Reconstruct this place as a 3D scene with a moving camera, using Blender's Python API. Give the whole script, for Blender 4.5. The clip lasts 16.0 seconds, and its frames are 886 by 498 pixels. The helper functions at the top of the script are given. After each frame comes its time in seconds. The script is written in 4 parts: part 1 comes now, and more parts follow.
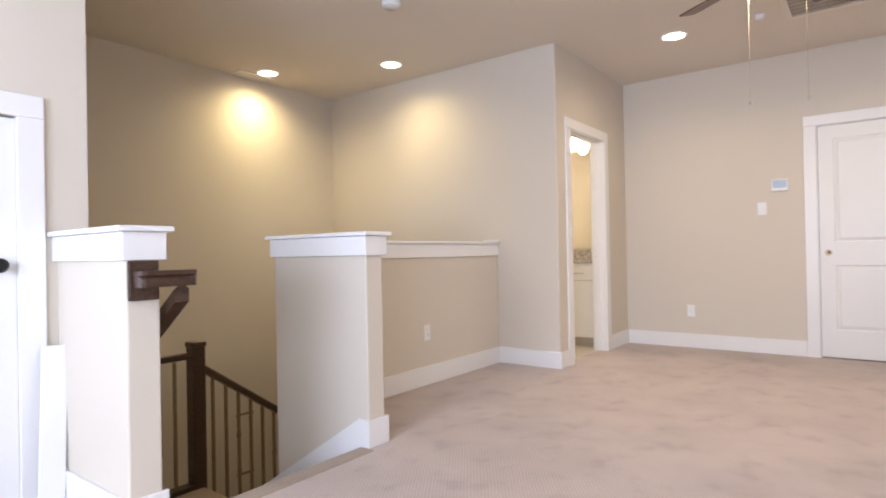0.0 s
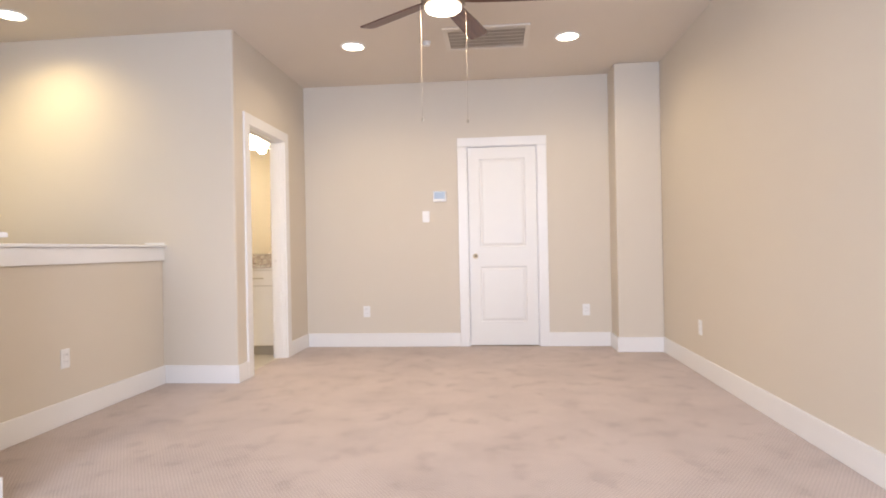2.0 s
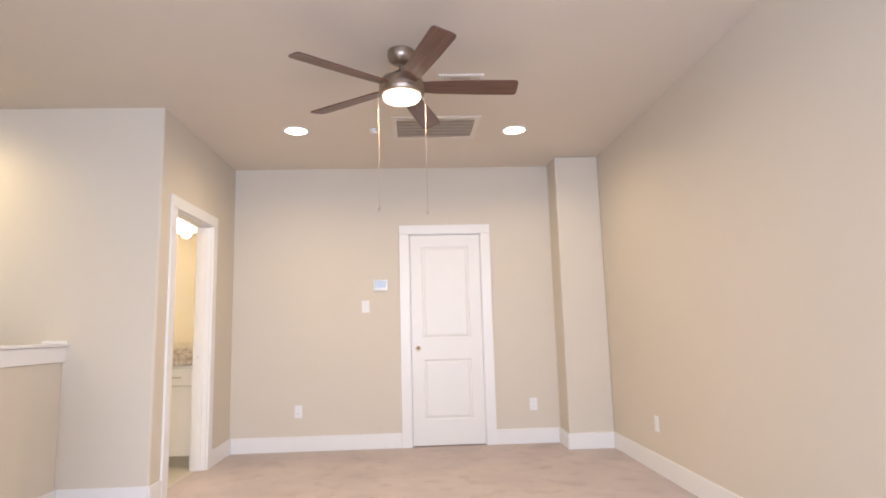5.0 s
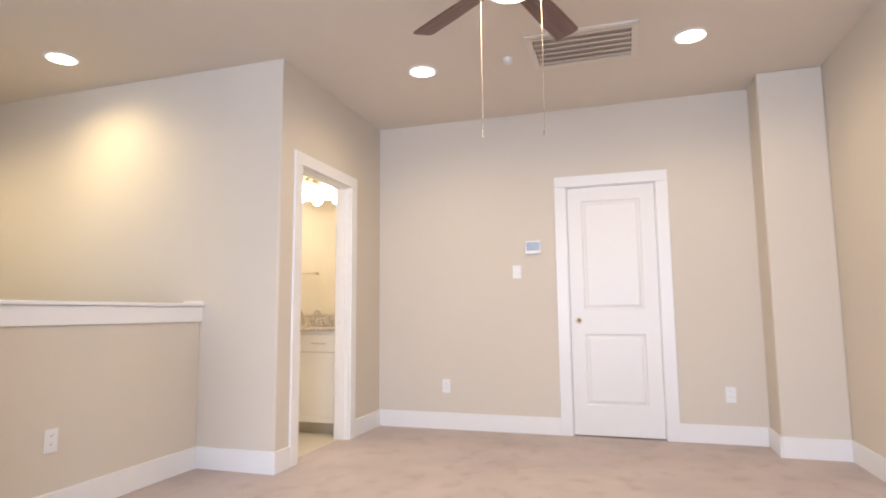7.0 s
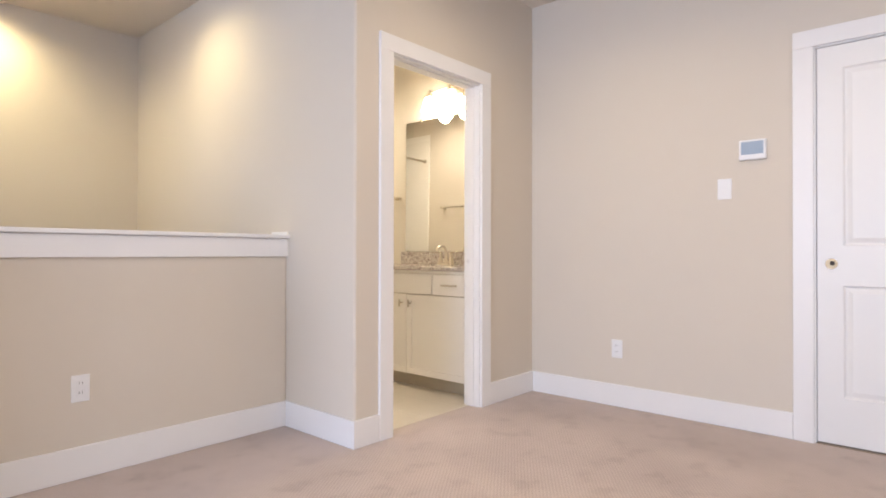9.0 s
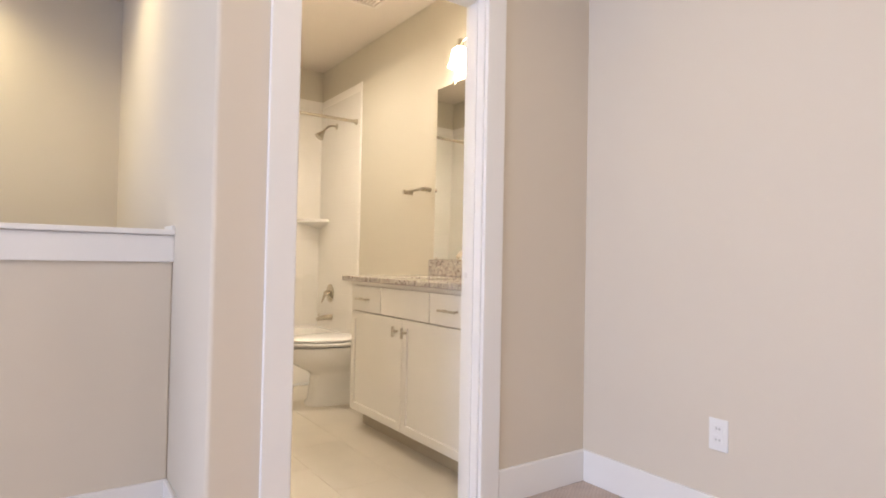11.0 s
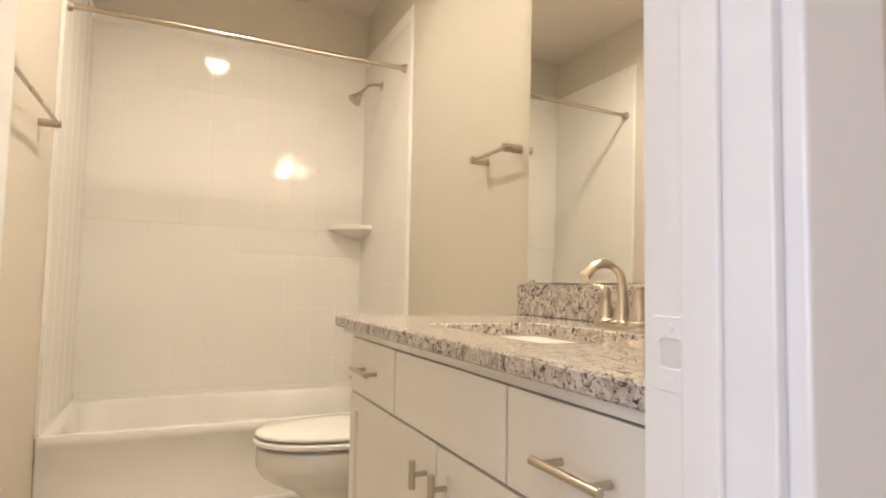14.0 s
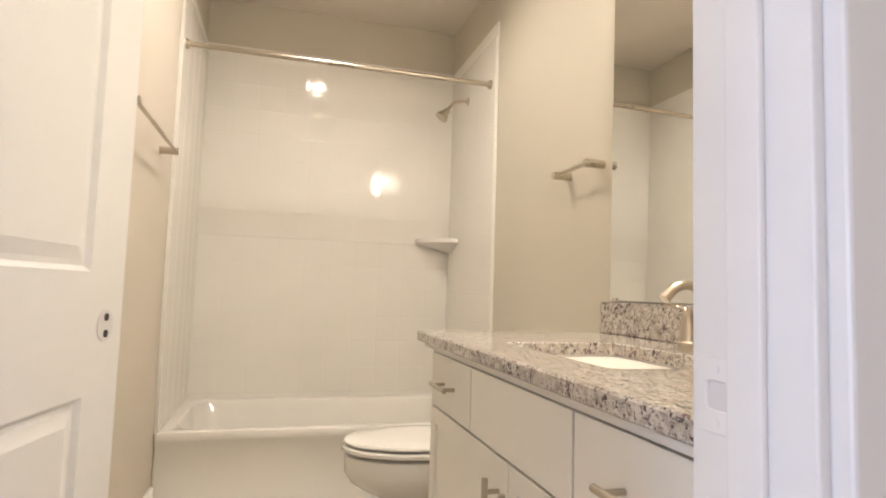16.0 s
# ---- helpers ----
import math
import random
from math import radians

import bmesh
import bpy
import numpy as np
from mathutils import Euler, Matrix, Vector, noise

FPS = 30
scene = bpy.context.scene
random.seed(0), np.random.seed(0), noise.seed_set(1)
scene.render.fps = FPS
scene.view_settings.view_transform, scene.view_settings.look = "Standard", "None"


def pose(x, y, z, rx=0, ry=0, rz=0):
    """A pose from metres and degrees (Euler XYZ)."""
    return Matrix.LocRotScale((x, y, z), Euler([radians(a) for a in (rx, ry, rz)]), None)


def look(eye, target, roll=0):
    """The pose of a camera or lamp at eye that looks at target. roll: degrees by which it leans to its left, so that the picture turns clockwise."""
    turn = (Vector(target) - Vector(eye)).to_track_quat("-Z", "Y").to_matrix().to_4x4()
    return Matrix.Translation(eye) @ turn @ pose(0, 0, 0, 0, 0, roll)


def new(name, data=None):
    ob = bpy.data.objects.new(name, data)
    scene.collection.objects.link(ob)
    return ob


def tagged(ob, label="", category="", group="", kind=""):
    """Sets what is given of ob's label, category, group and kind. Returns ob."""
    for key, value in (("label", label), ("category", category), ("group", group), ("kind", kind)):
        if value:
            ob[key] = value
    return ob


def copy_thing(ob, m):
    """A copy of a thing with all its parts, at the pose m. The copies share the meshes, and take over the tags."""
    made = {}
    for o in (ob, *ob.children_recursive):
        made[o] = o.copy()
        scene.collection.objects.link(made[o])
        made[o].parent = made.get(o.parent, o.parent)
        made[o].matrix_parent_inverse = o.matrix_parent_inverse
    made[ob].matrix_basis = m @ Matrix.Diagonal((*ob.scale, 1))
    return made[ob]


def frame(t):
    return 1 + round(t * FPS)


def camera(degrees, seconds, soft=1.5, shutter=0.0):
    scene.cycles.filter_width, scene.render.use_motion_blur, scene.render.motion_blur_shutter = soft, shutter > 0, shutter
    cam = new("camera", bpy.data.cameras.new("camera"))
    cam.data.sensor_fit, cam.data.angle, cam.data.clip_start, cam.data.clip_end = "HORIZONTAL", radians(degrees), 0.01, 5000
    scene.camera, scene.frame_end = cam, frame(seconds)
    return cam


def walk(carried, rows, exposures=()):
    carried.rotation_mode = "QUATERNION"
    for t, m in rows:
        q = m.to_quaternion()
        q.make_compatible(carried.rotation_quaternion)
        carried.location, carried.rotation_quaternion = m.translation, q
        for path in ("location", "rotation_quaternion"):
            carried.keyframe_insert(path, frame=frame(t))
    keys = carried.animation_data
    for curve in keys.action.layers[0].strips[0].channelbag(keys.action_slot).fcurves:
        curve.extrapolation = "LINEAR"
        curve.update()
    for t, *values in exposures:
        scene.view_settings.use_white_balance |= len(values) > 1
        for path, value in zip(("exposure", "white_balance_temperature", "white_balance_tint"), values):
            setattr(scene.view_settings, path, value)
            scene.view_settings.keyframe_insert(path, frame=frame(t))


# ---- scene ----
cam = camera(75.5, 16.0, soft=1.8, shutter=0.2)
PATH = [
    (0, (0.219, 0.515, 0.983), (-0.987, 2.111, 0.997), -1.1),
    (0.5, (0.236, 0.542, 0.967), (-0.763, 2.274, 0.988), -1.2),
    (1, (0.272, 0.553, 0.962), (-0.517, 2.391, 0.986), -1.1),
    (1.5, (0.241, 0.598, 0.994), (-0.25, 2.537, 0.997), -1.1),
    (2, (0.115, 0.664, 1.001), (-0.074, 2.655, 1.001), -1.1),
    (2.5, (0.01, 0.666, 1.03), (0.009, 2.666, 1.031), -1.2),
    (3, (-0.096, 0.661, 1.044), (-0.008, 2.659, 1.054), -1.3),
    (3.5, (-0.185, 0.67, 1.031), (-0.068, 2.666, 1.083), -1.5),
    (4, (-0.184, 0.715, 1.154), (-0.057, 2.706, 1.298), -1.5),
    (4.2, (-0.182, 0.756, 1.149), (-0.043, 2.741, 1.353), -1.3),
    (6.5, (0.147, 1.369, 1.019), (-0.18, 3.318, 1.326), -1.0),
    (7, (0.245, 1.668, 1.001), (-0.348, 3.566, 1.221), -0.5),
    (7.5, (0.303, 1.930, 0.977), (-0.533, 3.741, 1.125), -0.1),
    (8, (0.344, 2.261, 0.968), (-0.677, 3.979, 1.04), -0.1),
    (10.5, (0.111, 4.185, 0.986), (-1.485, 5.389, 1.021), 1.0),
    (11, (-0.113, 4.489, 0.979), (-1.754, 5.633, 1.019), 1.1),
    (11.5, (-0.369, 4.741, 0.992), (-2.04, 5.839, 1.045), 1.1),
    (12, (-0.63, 4.976, 1.01), (-2.349, 5.995, 1.081), 1.2),
    (12.5, (-0.854, 5.134, 0.986), (-2.612, 6.083, 1.07), 1.6),
    (13, (-1.171, 5.306, 0.978), (-2.951, 6.213, 1.076), 1.4),
    (13.5, (-1.39, 5.418, 0.962), (-3.18, 6.301, 1.08), 1.2),
    (14, (-1.629, 5.539, 0.971), (-3.441, 6.376, 1.1), 1.1),
    (14.5, (-1.792, 5.625, 0.968), (-3.627, 6.409, 1.103), 1.4),
    (15, (-1.834, 5.636, 0.968), (-3.699, 6.347, 1.107), 1.2),
    (15.5, (-1.762, 5.611, 0.986), (-3.655, 6.242, 1.124), 1.4),
    (16, (-1.584, 5.561, 0.996), (-3.505, 6.096, 1.147), 1.8),
]
walk(cam, [(t, look(eye, target, roll)) for t, eye, target, roll in PATH], [(0.0, -0.05, 6800, 13), (0.5, 0.12, 6870, 13), (1.0, 0.16, 6920, 13), (3.0, 0.17, 6920, 13), (7.0, 0.16, 6740, 13), (8.0, 0.11, 6530, 13), (11.5, 0.14, 6300, 14), (12.0, 0.14, 6300, 14), (13.0, 0.07, 6300, 14), (14.0, -0.02, 6230, 14), (14.5, -0.06, 6160, 13), (15.0, 0.0, 6030, 13), (15.5, 0.02, 5930, 14), (16.0, -0.08, 5900, 14)])

# ---- light ----
def lamp(name, kind, place, energy, colour, size=0.1, turn=(0, 0, 0), size_y=None, spot=None, blend=0.6):
    data = bpy.data.lights.new(name, kind)
    data.energy, data.color = energy, colour
    if kind == "AREA":
        data.size = size
        if size_y:
            data.shape, data.size_y = "RECTANGLE", size_y
        else:
            data.shape = "DISK"
    else:
        data.shadow_soft_size = size
    if kind == "SPOT":
        data.spot_size, data.spot_blend = radians(spot), blend
    ob = new(name, data)
    ob.matrix_world = pose(*place, *turn)
    return ob


WARM, SOFT_WARM, DAY = (1.0, 0.82, 0.58), (1.0, 0.84, 0.66), (0.60, 0.735, 1.0)
CEIL = 2.72
world = bpy.data.worlds.new("daylight")
scene.world = world
world.use_nodes = True
sky = world.node_tree.nodes.new("ShaderNodeTexSky")
sky.sky_type, sky.sun_disc, sky.sun_elevation, sky.sun_rotation = "NISHITA", False, radians(40), radians(200)
world.node_tree.links.new(sky.outputs[0], world.node_tree.nodes["Background"].inputs[0])
world.node_tree.nodes["Background"].inputs[1].default_value = 0.1

DOWNLIGHTS = [(-1.06, 5.39, 14), (0.72, 5.42, 14), (-3.29, 4.42, 26), (-4.34, 3.85, 36), (-3.84, 5.75, 37)]
for dx, dy, watts in DOWNLIGHTS:
    stairwell = dx < -2 and dy < 5
    tint = (1.0, 0.82, 0.45) if stairwell else ((1.0, 0.87, 0.68) if dx < -2 else WARM)
    lamp("downlight_lamp", "SPOT", (dx, dy, CEIL - 0.02), watts * 2.2, tint, 0.085, spot=162 if stairwell else 168, blend=1.0 if stairwell else 0.75)
lamp("fan_lamp", "AREA", (-0.18, 4.07, 2.411), 20, SOFT_WARM, 0.19)
for wx in (-0.95, 0.75):
    lamp("window_daylight", "AREA", (wx, -1.66, 1.45), 136, DAY, 1.2, (90, 0, 0), 1.5)

for vx in (-2.86, -2.64, -2.42):
    lamp("vanity_bulb", "POINT", (vx, 6.50, 2.125), 8.4, (1.0, 0.86, 0.65), 0.05)

# ---- materials ----
def nodes_of(name):
    m = bpy.data.materials.new(name)
    m.use_nodes = True
    return m, m.node_tree.nodes, m.node_tree.links, m.node_tree.nodes["Principled BSDF"]


def coat(name, colour, rough=0.5, metal=0.0, vary=0.05, scale=2.0, bump=0.0, bump_scale=300.0, clear=0.0, rand=0.0, spec=0.5):
    """Paint, metal or plaster: a base colour with broad and fine variation, and fine relief."""
    m, n, l, b = nodes_of(name)
    geo = n.new("ShaderNodeNewGeometry")
    broad, fine = n.new("ShaderNodeTexNoise"), n.new("ShaderNodeTexNoise")
    broad.inputs["Scale"].default_value, broad.inputs["Detail"].default_value = scale, 3
    fine.inputs["Scale"].default_value, fine.inputs["Detail"].default_value = bump_scale, 2
    for t in (broad, fine):
        l.new(geo.outputs["Position"], t.inputs["Vector"])
    mix = n.new("ShaderNodeMix")
    mix.data_type = "RGBA"
    mix.inputs[6].default_value = (*[c * (1 - vary) for c in colour], 1)
    mix.inputs[7].default_value = (*[min(1, c * (1 + vary)) for c in colour], 1)
    l.new(broad.outputs["Fac"], mix.inputs[0])
    out = mix.outputs[2]
    if rand:
        info, ramp = n.new("ShaderNodeObjectInfo"), n.new("ShaderNodeMapRange")
        ramp.inputs[3].default_value, ramp.inputs[4].default_value = 1 - rand, 1 + rand
        l.new(info.outputs["Random"], ramp.inputs[0])
        scale_c = n.new("ShaderNodeVectorMath")
        scale_c.operation = "SCALE"
        l.new(out, scale_c.inputs[0])
        l.new(ramp.outputs[0], scale_c.inputs["Scale"])
        out = scale_c.outputs[0]
    l.new(out, b.inputs["Base Color"])
    rr = n.new("ShaderNodeMapRange")
    rr.inputs[3].default_value, rr.inputs[4].default_value = max(0.02, rough - min(0.06, rough * 0.5)), min(1, rough + min(0.06, rough * 0.2))
    l.new(broad.outputs["Fac"], rr.inputs[0])
    l.new(rr.outputs[0], b.inputs["Roughness"])
    b.inputs["Metallic"].default_value = metal
    b.inputs["Coat Weight"].default_value = clear
    b.inputs["Specular IOR Level"].default_value = spec
    if bump:
        bp = n.new("ShaderNodeBump")
        bp.inputs["Strength"].default_value, bp.inputs["Distance"].default_value = bump, 0.002
        l.new(fine.outputs["Fac"], bp.inputs["Height"])
        l.new(bp.outputs[0], b.inputs["Normal"])
    return m


def glow(name, colour, strength):
    m, n, l, b = nodes_of(name)
    b.inputs["Base Color"].default_value = (0.9, 0.88, 0.84, 1)
    b.inputs["Emission Color"].default_value = (*colour, 1)
    b.inputs["Emission Strength"].default_value = strength
    return m


def ramp_of(n, stops):
    r = n.new("ShaderNodeValToRGB")
    while len(r.color_ramp.elements) < len(stops):
        r.color_ramp.elements.new(0.5)
    for e, (p, c) in zip(r.color_ramp.elements, stops):
        e.position, e.color = p, (*c, 1)
    return r


def carpet_material(name, dark, light):
    m, n, l, b = nodes_of(name)
    geo = n.new("ShaderNodeNewGeometry")
    def noise_at(scale, detail, stretch=None, turn=0.0):
        t = n.new("ShaderNodeTexNoise")
        t.inputs["Scale"].default_value, t.inputs["Detail"].default_value = scale, detail
        mp = n.new("ShaderNodeMapping")
        mp.inputs["Rotation"].default_value = (0, 0, turn)
        if stretch:
            mp.inputs["Scale"].default_value = stretch
        l.new(geo.outputs["Position"], mp.inputs[0])
        l.new(mp.outputs[0], t.inputs["Vector"])
        return t
    patches = noise_at(2.2, 6)
    prints = noise_at(5.5, 4, (1.15, 1, 1), -0.5)
    tufts = noise_at(240, 2)
    wv = []
    for turn in (0.6, -0.6):
        w = n.new("ShaderNodeTexWave")
        w.inputs["Scale"].default_value, w.inputs["Distortion"].default_value = 22, 1.2
        w.inputs["Detail"].default_value = 1
        mp = n.new("ShaderNodeMapping")
        mp.inputs["Rotation"].default_value = (0, 0, turn)
        l.new(geo.outputs["Position"], mp.inputs[0])
        l.new(mp.outputs[0], w.inputs["Vector"])
        wv.append(w)
    weave = n.new("ShaderNodeMath")
    weave.operation = "MULTIPLY"
    l.new(wv[0].outputs["Fac"], weave.inputs[0])
    l.new(wv[1].outputs["Fac"], weave.inputs[1])
    r1 = ramp_of(n, [(0.40, light), (0.62, tuple(0.5 * (a + c) for a, c in zip(light, dark))), (0.74, dark)])
    l.new(patches.outputs["Fac"], r1.inputs[0])
    r2 = ramp_of(n, [(0.50, (1, 1, 1)), (0.58, (0.965, 0.96, 0.955)), (0.66, (0.86, 0.85, 0.845))])
    l.new(prints.outputs["Fac"], r2.inputs[0])
    r3 = ramp_of(n, [(0.25, (0.86, 0.85, 0.84)), (0.75, (1.05, 1.05, 1.05))])
    l.new(tufts.outputs["Fac"], r3.inputs[0])
    r4 = ramp_of(n, [(0.0, (0.90, 0.895, 0.89)), (0.5, (1.04, 1.04, 1.04))])
    l.new(weave.outputs[0], r4.inputs[0])
    out = r1.outputs[0]
    for other in (r2, r3, r4):
        mm = n.new("ShaderNodeMix")
        mm.data_type, mm.blend_type = "RGBA", "MULTIPLY"
        mm.inputs[0].default_value = 1
        l.new(out, mm.inputs[6])
        l.new(other.outputs[0], mm.inputs[7])
        out = mm.outputs[2]
    l.new(out, b.inputs["Base Color"])
    b.inputs["Roughness"].default_value = 0.95
    b.inputs["Specular IOR Level"].default_value = 0.15
    b.inputs["Sheen Weight"].default_value = 0.25
    add = n.new("ShaderNodeMath")
    add.operation = "ADD"
    l.new(tufts.outputs["Fac"], add.inputs[0])
    l.new(weave.outputs[0], add.inputs[1])
    bp = n.new("ShaderNodeBump")
    bp.inputs["Strength"].default_value, bp.inputs["Distance"].default_value = 0.45, 0.003
    l.new(add.outputs[0], bp.inputs["Height"])
    l.new(bp.outputs[0], b.inputs["Normal"])
    return m


def granite_material():
    m, n, l, b = nodes_of("speckled granite")
    geo = n.new("ShaderNodeNewGeometry")
    mp = n.new("ShaderNodeMapping")
    mp.inputs["Rotation"].default_value, mp.inputs["Scale"].default_value = (0.5, 0.4, 0.5), (1, 1.5, 1)
    l.new(geo.outputs["Position"], mp.inputs[0])
    def tex(scale, detail, rough=0.6, distort=0.0):
        t = n.new("ShaderNodeTexNoise")
        t.inputs["Scale"].default_value, t.inputs["Detail"].default_value = scale, detail
        t.inputs["Roughness"].default_value, t.inputs["Distortion"].default_value = rough, distort
        l.new(mp.outputs[0], t.inputs["Vector"])
        return t
    base, grey, dark, wine, fleck = tex(40, 5), tex(70, 6, 0.7, 0.5), tex(95, 6, 0.65, 0.9), tex(52, 5, 0.65, 0.7), tex(170, 3, 0.6)
    r = ramp_of(n, [(0.28, (0.38, 0.325, 0.275)), (0.45, (0.53, 0.48, 0.42)), (0.6, (0.64, 0.595, 0.535)), (0.75, (0.72, 0.68, 0.63))])
    l.new(base.outputs["Fac"], r.inputs[0])
    out = r.outputs[0]
    for t, lo, hi, c in ((grey, 0.51, 0.60, (0.37, 0.33, 0.30)), (fleck, 0.58, 0.65, (0.28, 0.225, 0.19)), (wine, 0.575, 0.625, (0.15, 0.095, 0.098)), (dark, 0.552, 0.598, (0.058, 0.048, 0.052))):
        mask = ramp_of(n, [(lo, (0, 0, 0)), (hi, (1, 1, 1))])
        l.new(t.outputs["Fac"], mask.inputs[0])
        mm = n.new("ShaderNodeMix")
        mm.data_type = "RGBA"
        l.new(mask.outputs[0], mm.inputs[0])
        l.new(out, mm.inputs[6])
        mm.inputs[7].default_value = (*c, 1)
        out = mm.outputs[2]
    l.new(out, b.inputs["Base Color"])
    b.inputs["Roughness"].default_value = 0.12
    return m


def wood_material(name, dark, light, rough=0.35, axis="X"):
    m, n, l, b = nodes_of(name)
    co = n.new("ShaderNodeTexCoord")
    mp = n.new("ShaderNodeMapping")
    mp.inputs["Scale"].default_value = (2, 30, 30) if axis == "X" else ((30, 2, 30) if axis == "Y" else (30, 30, 2))
    l.new(co.outputs["Object"], mp.inputs[0])
    t = n.new("ShaderNodeTexNoise")
    t.inputs["Scale"].default_value, t.inputs["Detail"].default_value, t.inputs["Distortion"].default_value = 2, 6, 0.6
    l.new(mp.outputs[0], t.inputs["Vector"])
    r = ramp_of(n, [(0.3, dark), (0.7, light)])
    l.new(t.outputs["Fac"], r.inputs[0])
    l.new(r.outputs[0], b.inputs["Base Color"])
    b.inputs["Roughness"].default_value = rough
    bp = n.new("ShaderNodeBump")
    bp.inputs["Strength"].default_value, bp.inputs["Distance"].default_value = 0.15, 0.001
    l.new(t.outputs["Fac"], bp.inputs["Height"])
    l.new(bp.outputs[0], b.inputs["Normal"])
    return m


WALL = coat("greige wall paint", (0.665, 0.602, 0.512), 0.75, vary=0.025, scale=1.2, bump=0.12, bump_scale=140)
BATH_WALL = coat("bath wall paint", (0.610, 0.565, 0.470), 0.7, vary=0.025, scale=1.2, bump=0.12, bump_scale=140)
CEILING = coat("ceiling paint", (0.73, 0.66, 0.58), 0.85, vary=0.03, scale=1.5, bump=0.2, bump_scale=90)
TRIM = coat("white satin trim", (0.82, 0.81, 0.80), 0.35, vary=0.02, scale=4, bump=0.03, bump_scale=60)
DOOR = coat("white door paint", (0.80, 0.79, 0.77), 0.4, vary=0.02, scale=3, bump=0.06, bump_scale=120)
TOE = coat("tan toe kick", (0.50, 0.44, 0.34), 0.6)
# shade between the white cabinet fronts, painted as a tan colour
GAP_SHADE = coat("tan gap shade", (0.42, 0.36, 0.27), 0.6)
CABINET = coat("white cabinet lacquer", (0.80, 0.77, 0.71), 0.35, vary=0.02, scale=3, bump=0.03)
PLASTIC = coat("white plastic", (0.82, 0.82, 0.82), 0.35, vary=0.02)
PORCELAIN = coat("white porcelain", (0.84, 0.82, 0.78), 0.08, vary=0.015, scale=3)
ACRYLIC = coat("glossy white acrylic", (0.84, 0.815, 0.77), 0.09, vary=0.012, scale=3, bump=0.02, bump_scale=6)
SURROUND = coat("glossy white tile glaze", (0.82, 0.79, 0.735), 0.075, vary=0.012, scale=3, bump=0.006, bump_scale=6, rand=0.006, spec=0.25)
NICKEL = coat("brushed nickel", (0.53, 0.475, 0.385), 0.29, 1.0, vary=0.03, scale=2)
CHROME = coat("polished nickel", (0.72, 0.67, 0.58), 0.14, 1.0, vary=0.03, scale=15)
BRASS = coat("latch brass", (0.42, 0.32, 0.2), 0.45, 1.0, vary=0.08, scale=30)
DARK = coat("dark opening", (0.04, 0.035, 0.03), 0.8)
# trim white greyed down, so latch recesses carry their shade as colour
RECESS_SHADE = coat("recess shade white", (0.72, 0.70, 0.69), 0.5)
BLACK = coat("black knob metal", (0.02, 0.02, 0.02), 0.35, 0.6)
IRON = coat("bronze baluster iron", (0.25, 0.18, 0.105), 0.5, 0.2, vary=0.15, scale=12)
CHAIN = coat("pale brass chain", (0.46, 0.39, 0.29), 0.5, 0.3, vary=0.05, scale=40)
FAN_METAL = coat("brushed pewter fan metal", (0.36, 0.29, 0.24), 0.35, 0.9, vary=0.06, scale=20)
VENT = coat("off white vent enamel", (0.74, 0.68, 0.61), 0.5, vary=0.03)
# even tone for the dimness behind vent slats; no duct is modelled
SHADOW_GAP = coat("duct shade tone", (0.50, 0.43, 0.37), 0.8)
SCREEN = coat("thermostat display", (0.36, 0.44, 0.54), 0.2, vary=0.05, scale=10)
CARPET = carpet_material("beige cut pile carpet", (0.45, 0.37, 0.33), (0.57, 0.475, 0.425))
# same pile pattern in darker, browner tones: stairs, nosing, closet threshold
DARKER_CARPET = carpet_material("darker brown beige carpet", (0.30, 0.225, 0.165), (0.40, 0.31, 0.23))
GRANITE = granite_material()
RAIL_WOOD = wood_material("espresso stained wood", (0.035, 0.018, 0.012), (0.085, 0.045, 0.03), 0.3)
BLADE_WOOD = wood_material("walnut fan blade", (0.10, 0.046, 0.032), (0.19, 0.095, 0.066), 0.34)
FLOOR_TILE = coat("pale porcelain floor tile", (0.63, 0.58, 0.49), 0.3, vary=0.11, scale=4, bump=0.05, bump_scale=40, rand=0.03)
GROUT = coat("beige grout", (0.61, 0.56, 0.475), 0.85, vary=0.08, scale=20)
SURROUND_GROUT = coat("white grout", (0.83, 0.80, 0.75), 0.3, vary=0.03, scale=20)
LENS = glow("downlight lens", (1.0, 0.86, 0.66), 9.0)
FAN_LENS = glow("fan light lens", (1.0, 0.88, 0.72), 6.0)
SHADE = glow("lit frosted glass", (1.0, 0.87, 0.66), 20.0)
mm_, nn_, ll_, bb_ = nodes_of("silvered mirror")
bb_.inputs["Base Color"].default_value = (0.86, 0.87, 0.85, 1)
bb_.inputs["Metallic"].default_value, bb_.inputs["Roughness"].default_value = 1.0, 0.015
MIRROR = mm_
mg_, ng_, lg_, bg_ = nodes_of("window glass")
bg_.inputs["Transmission Weight"].default_value, bg_.inputs["Roughness"].default_value = 1.0, 0.0
GLASS = mg_


# ---- mesh helpers ----
def box(bm, x0, x1, y0, y1, z0, z1, bevel=0.0, segs=2):
    made = bmesh.ops.create_cube(bm, size=1.0, matrix=Matrix.Translation(((x0 + x1) / 2, (y0 + y1) / 2, (z0 + z1) / 2)) @ Matrix.Diagonal((x1 - x0, y1 - y0, z1 - z0, 1)))
    if bevel:
        edges = list({e for v in made["verts"] for e in v.link_edges})
        bmesh.ops.bevel(bm, geom=edges, offset=bevel, segments=segs, profile=0.5, affect="EDGES")
    return bm


